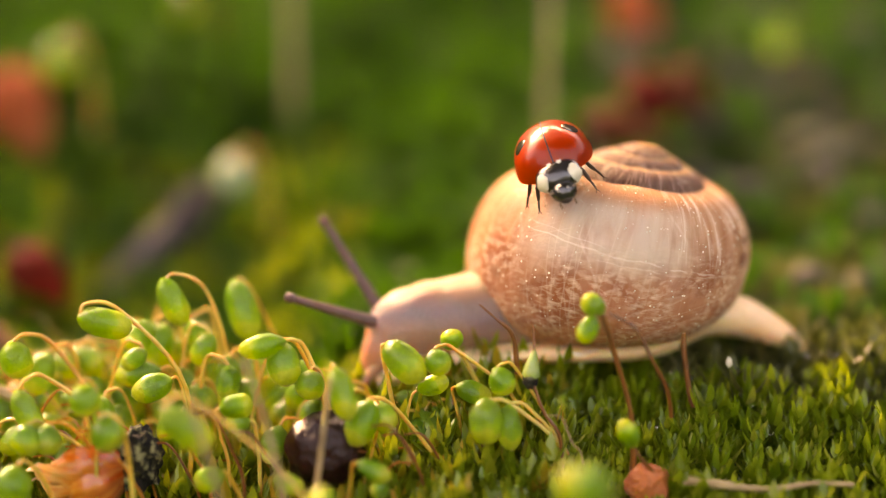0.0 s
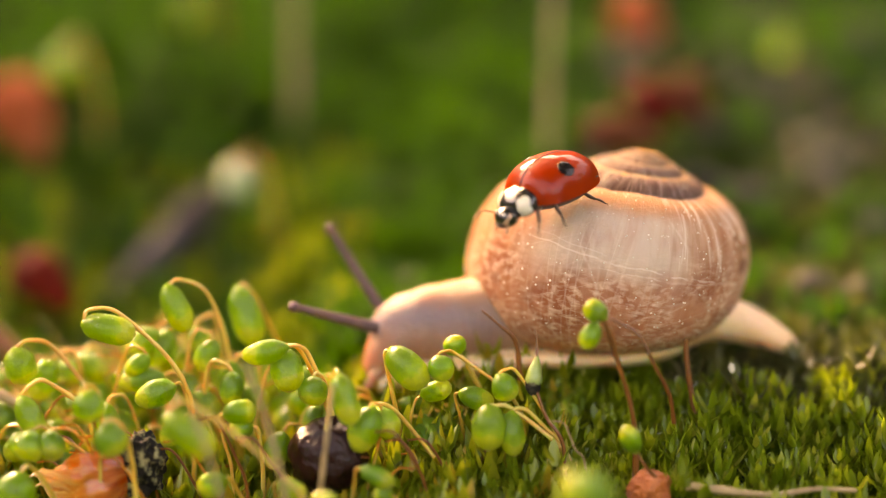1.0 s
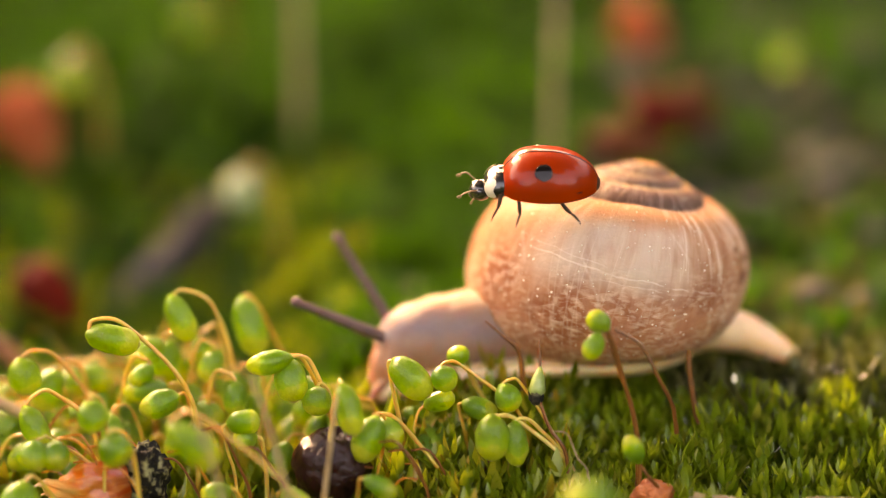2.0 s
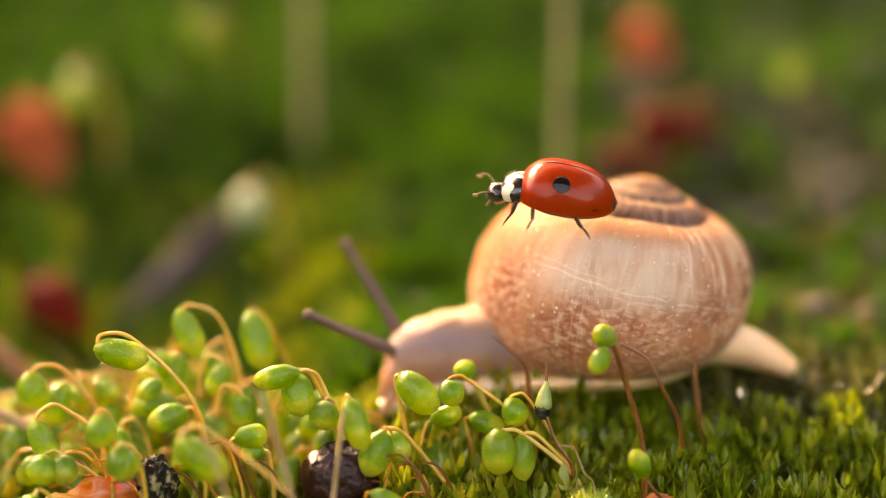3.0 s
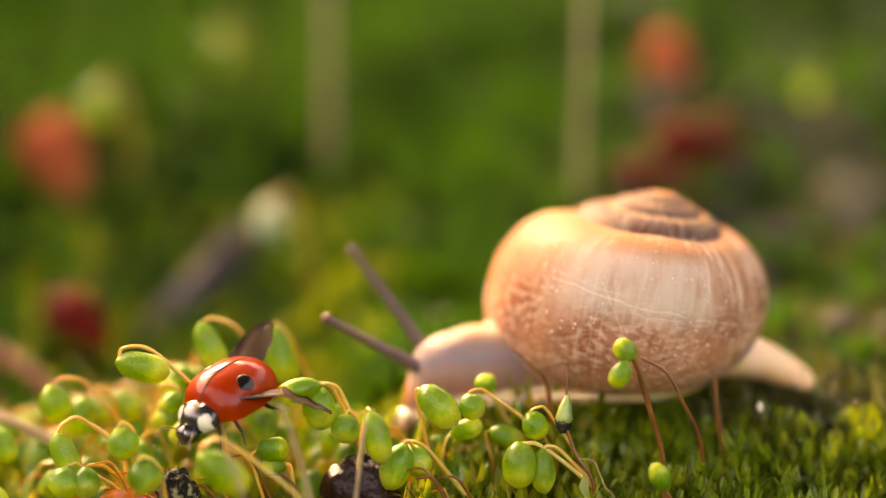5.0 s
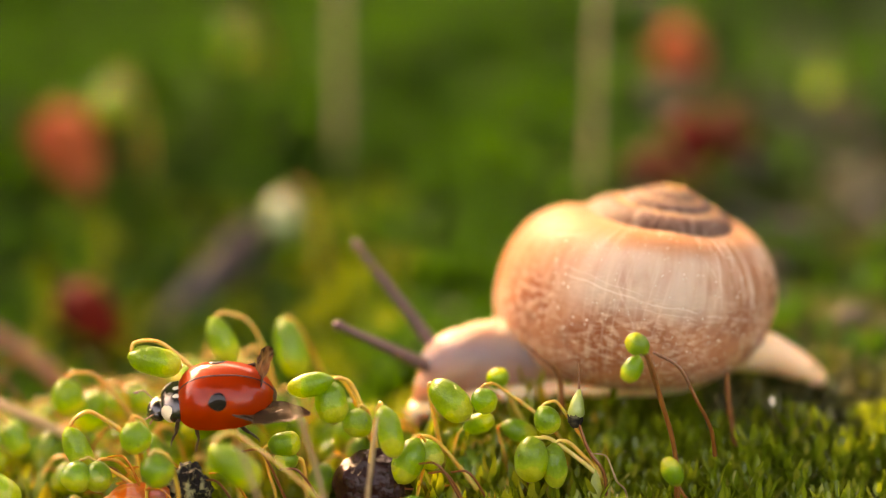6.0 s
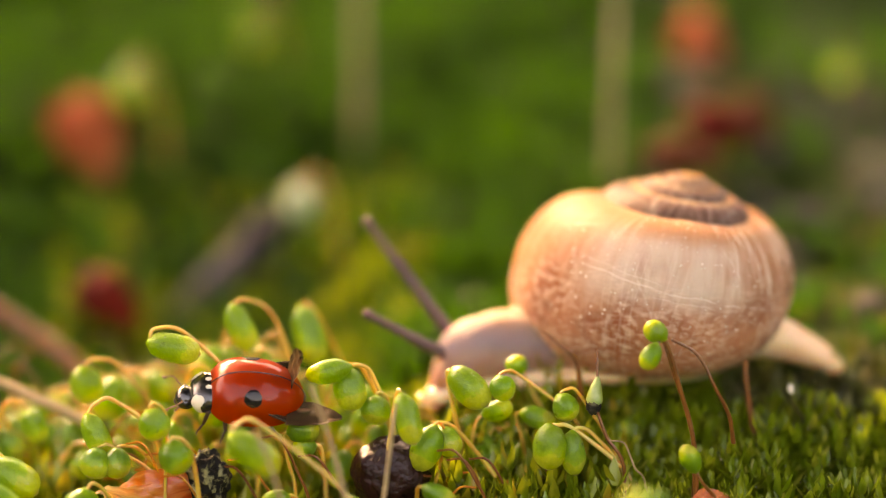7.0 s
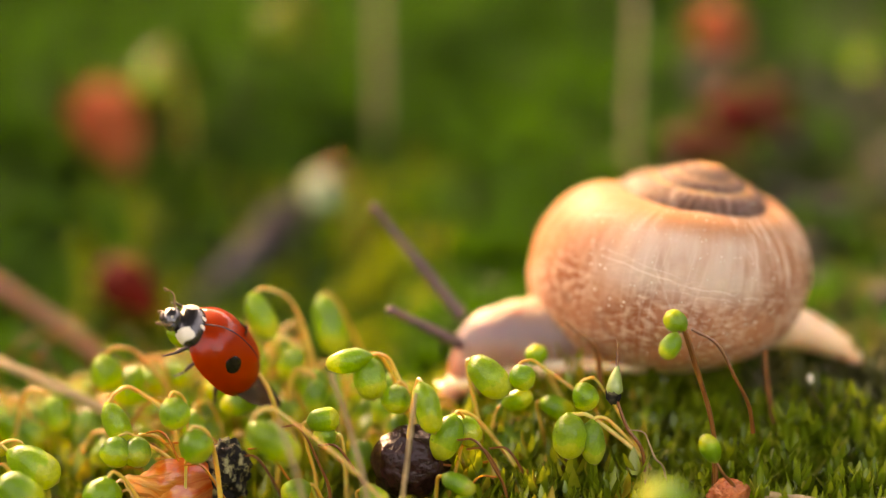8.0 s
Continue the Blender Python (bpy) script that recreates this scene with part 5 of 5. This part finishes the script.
def motions():
    bug, cases, wings = LADYBIRD
    walk(bug, [
        (0.0, facing(4.60, 3.71, 2.3, (0.09, -0.4, -0.91), (-0.35, 0.84, -0.41))),
        (0.2, facing(4.75, 3.48, 2.2, (0.16, -0.4, -0.9), (-0.32, 0.84, -0.43))),
        (0.4, facing(4.85, 3.33, 2.0, (0.12, -0.44, -0.89), (-0.28, 0.85, -0.45))),
        (0.5, facing(4.84, 3.35, 1.8, (0.02, -0.49, -0.87), (-0.28, 0.83, -0.47))),
        (0.6, facing(4.69, 3.23, 1.6, (-0.05, -0.44, -0.9), (-0.14, 0.89, -0.43))),
        (0.8, facing(4.59, 3.23, 0.8, (-0.36, -0.48, -0.8), (-0.19, 0.88, -0.44))),
        (1.0, facing(4.36, 2.77, 0.8, (-0.73, -0.32, -0.61), (-0.13, 0.93, -0.35))),
        (1.2, facing(4.09, 2.99, 0.8, (-0.86, -0.29, -0.43), (-0.03, 0.86, -0.51))),
        (1.4, facing(3.86, 3.20, 0.9, (-0.98, -0.18, -0.04), (-0.14, 0.84, -0.52))),
        (1.6, facing(3.85, 3.36, 0.9, (-0.99, -0.1, -0.05), (-0.08, 0.84, -0.52))),
        (2.8, facing(4.27, 3.55, 0.9, (-0.98, 0.15, 0.1), (0.06, 0.86, -0.5))),
        (3.0, facing(4.37, 3.56, 0.9, (-0.98, 0.18, 0.02), (0.12, 0.87, -0.48))),
        (3.2, facing(4.40, 3.53, 0.9, (-1.0, 0.07, -0.02), (0.07, 0.85, -0.52))),
        (3.4, facing(4.35, 3.63, 0.9, (-0.93, -0.1, -0.36), (0.07, 0.9, -0.43))),
        (3.5, facing(4.02, 3.85, 0.8, (-0.77, -0.32, -0.56), (-0.04, 0.89, -0.45))),
        (3.6, facing(3.71, 3.53, 0.8, (-0.58, -0.34, -0.74), (-0.04, 0.92, -0.39))),
        (3.8, facing(3.64, 3.35, 0.8, (-0.43, -0.31, -0.85), (-0.04, 0.95, -0.32))),
        (3.9, facing(3.59, 3.48, 0.8, (-0.38, -0.37, -0.85), (-0.06, 0.92, -0.38))),
        (4.0, facing(3.68, 3.87, 0.8, (-0.44, -0.37, -0.82), (0.03, 0.9, -0.42))),
        (4.1, facing(3.93, 4.29, 0.6, (-0.56, -0.37, -0.74), (-0.06, 0.91, -0.41))),
        (4.2, facing(-0.20, 4.25, 0.2, (-0.45, -0.45, -0.75), (-0.2, 0.8, -0.55))),
        (4.3, facing(-9.95, -4.30, 0.0, (0.0, -0.5, -0.86), (-0.03, 0.86, -0.5))),
        (4.4, facing(-9.79, -4.28, 0.0, (-0.06, -0.45, -0.89), (-0.14, 0.89, -0.44))),
        (4.5, facing(-9.91, -4.19, 0.0, (-0.05, -0.48, -0.87), (-0.11, 0.87, -0.48))),
        (4.6, facing(-9.95, -4.48, 0.0, (-0.18, -0.4, -0.9), (0.05, 0.91, -0.4))),
        (4.7, facing(-10.10, -4.16, 0.0, (-0.37, -0.42, -0.83), (-0.12, 0.91, -0.41))),
        (5.8, facing(-10.84, -5.2, 0.0, (-0.92, -0.26, -0.25), (-0.14, 0.52, -0.84))),
        (6.0, facing(-11.33, -4.67, 0.0, (-1.0, -0.07, -0.04), (-0.02, 0.68, -0.73))),
        (6.3, facing(-11.10, -5.27, 0.0, (-0.97, -0.01, -0.23), (0.08, 0.7, -0.71))),
        (6.5, facing(-11.05, -5.38, 0.0, (-0.97, -0.01, -0.23), (0.08, 0.7, -0.71))),
        (6.8, facing(-11.19, -5.24, 0.0, (-0.98, 0.07, -0.16), (0.1, 0.7, -0.7))),
        (7.0, facing(-10.87, -5.07, 0.0, (-0.98, 0.07, -0.21), (0.16, 0.67, -0.72))),
        (7.2, facing(-10.90, -5.0, 0.0, (-0.95, 0.22, -0.23), (0.22, 0.65, -0.72))),
        (7.4, facing(-10.88, -4.66, 0.0, (-0.92, 0.34, -0.19), (0.3, 0.6, -0.73))),
        (7.5, facing(-10.90, -4.67, 0.0, (-0.82, 0.47, -0.32), (0.55, 0.51, -0.66))),
        (7.6, facing(-11.32, -4.46, 0.0, (-0.75, 0.45, -0.48), (0.63, 0.26, -0.73))),
        (7.8, facing(-12.03, -3.93, 0.0, (-0.69, 0.43, -0.58), (0.72, 0.2, -0.66))),
        (8.0, facing(-13.12, -3.66, 0.0, (-0.53, 0.56, -0.64), (0.78, 0.34, -0.52))),
    ])
    walk(cases[0], [(t, case_pose(1, a, b, c)) for t, a, b, c in [
        (0.0, 0, 0, 0), (3.8, 0, 0, 0), (3.9, 4, 4, 0), (4.0, 88, 50, 13), (4.1, 86, 48, 13), (4.2, 76, 42, 20), (4.3, 55, 28, 30), (4.4, 32, 25, 11), (4.5, 27, 22, 14), (4.6, 14, 16, 10), (4.7, 0, 0, 0), (5.8, 0, 0, 0), (8.0, 0, 0, 0)]])
    walk(cases[1], [(t, case_pose(-1, a, b, c)) for t, a, b, c in [
        (0.0, 0, 0, 0), (3.8, 0, 0, 0), (3.9, 4, 4, 0), (4.0, 86, 34, 12), (4.1, 86, 34, 15), (4.2, 76, 30, 16), (4.3, 65, 25, 15), (4.4, 22, 18, -9), (4.5, 14, 10, -12), (4.6, 7, 8, -9), (4.7, 0, 0, 0), (5.8, 0, 0, 0), (8.0, 0, 0, 0)]])
    # splay, lift, roll and the fold of the outer half of each hind wing
    start = [(0.0, 0, -8, 0, 176), (3.8, 0, -8, 0, 176), (3.9, 2, -6, 0, 170), (3.94, 30, 4, 0, 110), (3.97, 50, 12, 0, 50)]
    beat = [(4.14, 78, -25, 0, 0), (4.18, 78, 40, 0, 0), (4.22, 78, -25, 0, 0), (4.26, 78, 40, 0, 0)]
    for (wing, tip), s, rows in (
        (wings[0], 1, start + [(4.0, 63, 26, 0, 4), (4.1, 68, 24, 0, 0)] + beat + [(4.3, 80, 8, 15, -20), (4.4, 84, 7, 18, -32), (4.5, 83, 6, 20, -37), (4.6, 78, 5, 18, -38), (4.7, 68, 3, 15, -40), (5.8, 14, -6, 14, 8), (6.9, 12, -6, 12, 12), (7.6, 5, -7, 0, 18), (8.0, 0, -8, 0, 20)]),
        (wings[1], -1, start + [(4.0, 72, 50, -6, -30), (4.1, 74, 40, -3, -20)] + beat + [(4.3, 74, 4, 20, -15), (4.4, 55, -4, 35, -28), (4.5, 36, -7, 40, -30), (4.6, 20, -8, 25, -20), (4.7, 10, -6, 10, 0), (5.8, 0, -1, 10, 68), (7.1, -1, 4, 16, 85), (7.6, 0, -4, 8, 115), (7.8, 0, -7, 4, 140), (8.0, 0, -8, 0, 150)])):
        walk(wing, [(t, wing_pose(s, a, b, c)) for t, a, b, c, f in rows])
        walk(tip, [(t, tip_pose(f)) for t, a, b, c, f in rows])
    # three legs swing while the other three push, but for the flight and the rest after it
    for i, (ob, hip) in enumerate(LEGS):
        rows = []
        for k in range(81):
            t = k / 10
            pace = 1.0 if 0.2 < t < 3.6 or 5.8 < t else 0.0
            side = 1 if hip.y > 0 else -1
            phase = math.pi * (i % 2 + i // 2 % 2) + t * 15.7
            swing, lift = 15 * pace * math.sin(phase), 9 * pace * max(0.0, math.cos(phase))
            if 4.0 <= t <= 4.2:
                swing, lift = -10, 14
            hx, hy, hz = hip * MM
            rows.append((t, pose(hx, hy, hz) @ pose(0, 0, 0, lift * side, 0, swing * side) @ pose(-hx, -hy, -hz)))
        walk(ob, rows)
    top, shell, foot, head, horns = SNAIL
    bx, by, bz = SNAIL_BASE * MM
    walk(top, [(t, pose(bx - a * MM, by, bz)) for t, a in [(0.0, 0), (1.5, 0.2), (3.0, 0.4), (4.5, 0.58), (6.0, 0.74), (8.0, 0.94)]])
    m0 = shell.matrix_basis.copy()
    mid = pose(0, 0, -0.0052)
    walk(shell, [(t, m0 @ mid @ pose(0, 0, 0, tip_, 0, turn) @ mid.inverted()) for t, tip_, turn in [(0.0, 0, 0), (3.0, 1, 2.3), (6.0, 2, 5), (8.0, 4, 7)]])
    walk(foot, [(t, pose(0, 0, z * MM)) for t, z in [(0.0, 0), (3.0, 0.1), (8.0, 0.2)]])
    walk(head, [(t, pose(x * MM, 0, z * MM, 0, r, 0)) for t, x, z, r in [(0.0, 0, 0, 0), (1.5, 0.2, 0.1, 0), (3.0, 0.62, 0.1, 0), (4.5, 0.95, 0.08, 0), (6.0, 0.95, -0.05, 0), (8.0, 1.0, -0.15, 0)]])
    # eye stalks: foot and tip of each on the stage, foot depth and tip depth
    creep = lambda t: 0.94 * t / 8 + 0.05 * math.sin(t * math.pi / 8)
    for horn, d0, d1, rows in (
        (horns[0], 4.6, 3.8, [
        (0.0, -2.91, -3.03, -6.34, -2.04), (0.5, -2.91, -3.03, -6.32, -2.28), (1.0, -2.91, -3.03, -6.32, -2.16),
        (1.5, -2.87, -2.98, -6.39, -1.62), (3.0, -2.58, -2.98, -6.15, -1.46), (4.0, -2.49, -3.03, -6.32, -0.92),
        (4.5, -2.44, -3.03, -6.27, -0.92), (6.0, -2.68, -3.22, -6.34, -1.55), (6.5, -2.73, -3.27, -5.99, -1.64),
        (7.0, -2.73, -3.27, -5.83, -1.67), (8.0, -2.82, -3.31, -5.71, -1.93)]),
        (horns[1], 6.0, 6.6, [
        (0.0, -3.03, -1.90, -4.93, 1.13), (1.5, -2.91, -1.81, -4.75, 1.06), (3.0, -2.63, -1.79, -4.58, 1.48), (4.5, -2.44, -1.86, -5.03, 1.81),
        (6.0, -2.63, -2.00, -5.57, 1.81), (7.0, -2.70, -2.02, -5.90, 2.23), (8.0, -2.80, -2.11, -6.41, 2.33)])):
        walk(horn, [(t, stalk_pose(spot(u0, v0, d0), spot(u1, v1, d1), creep(t))) for t, u0, v0, u1, v1 in rows])


def stalk_pose(foot, tip, creep):
    m = (tip - foot).to_track_quat("Z", "Y").to_matrix().to_4x4()
    m.translation = (tip - SNAIL_BASE + Vector((creep, 0, 0))) * MM
    return m


motions()
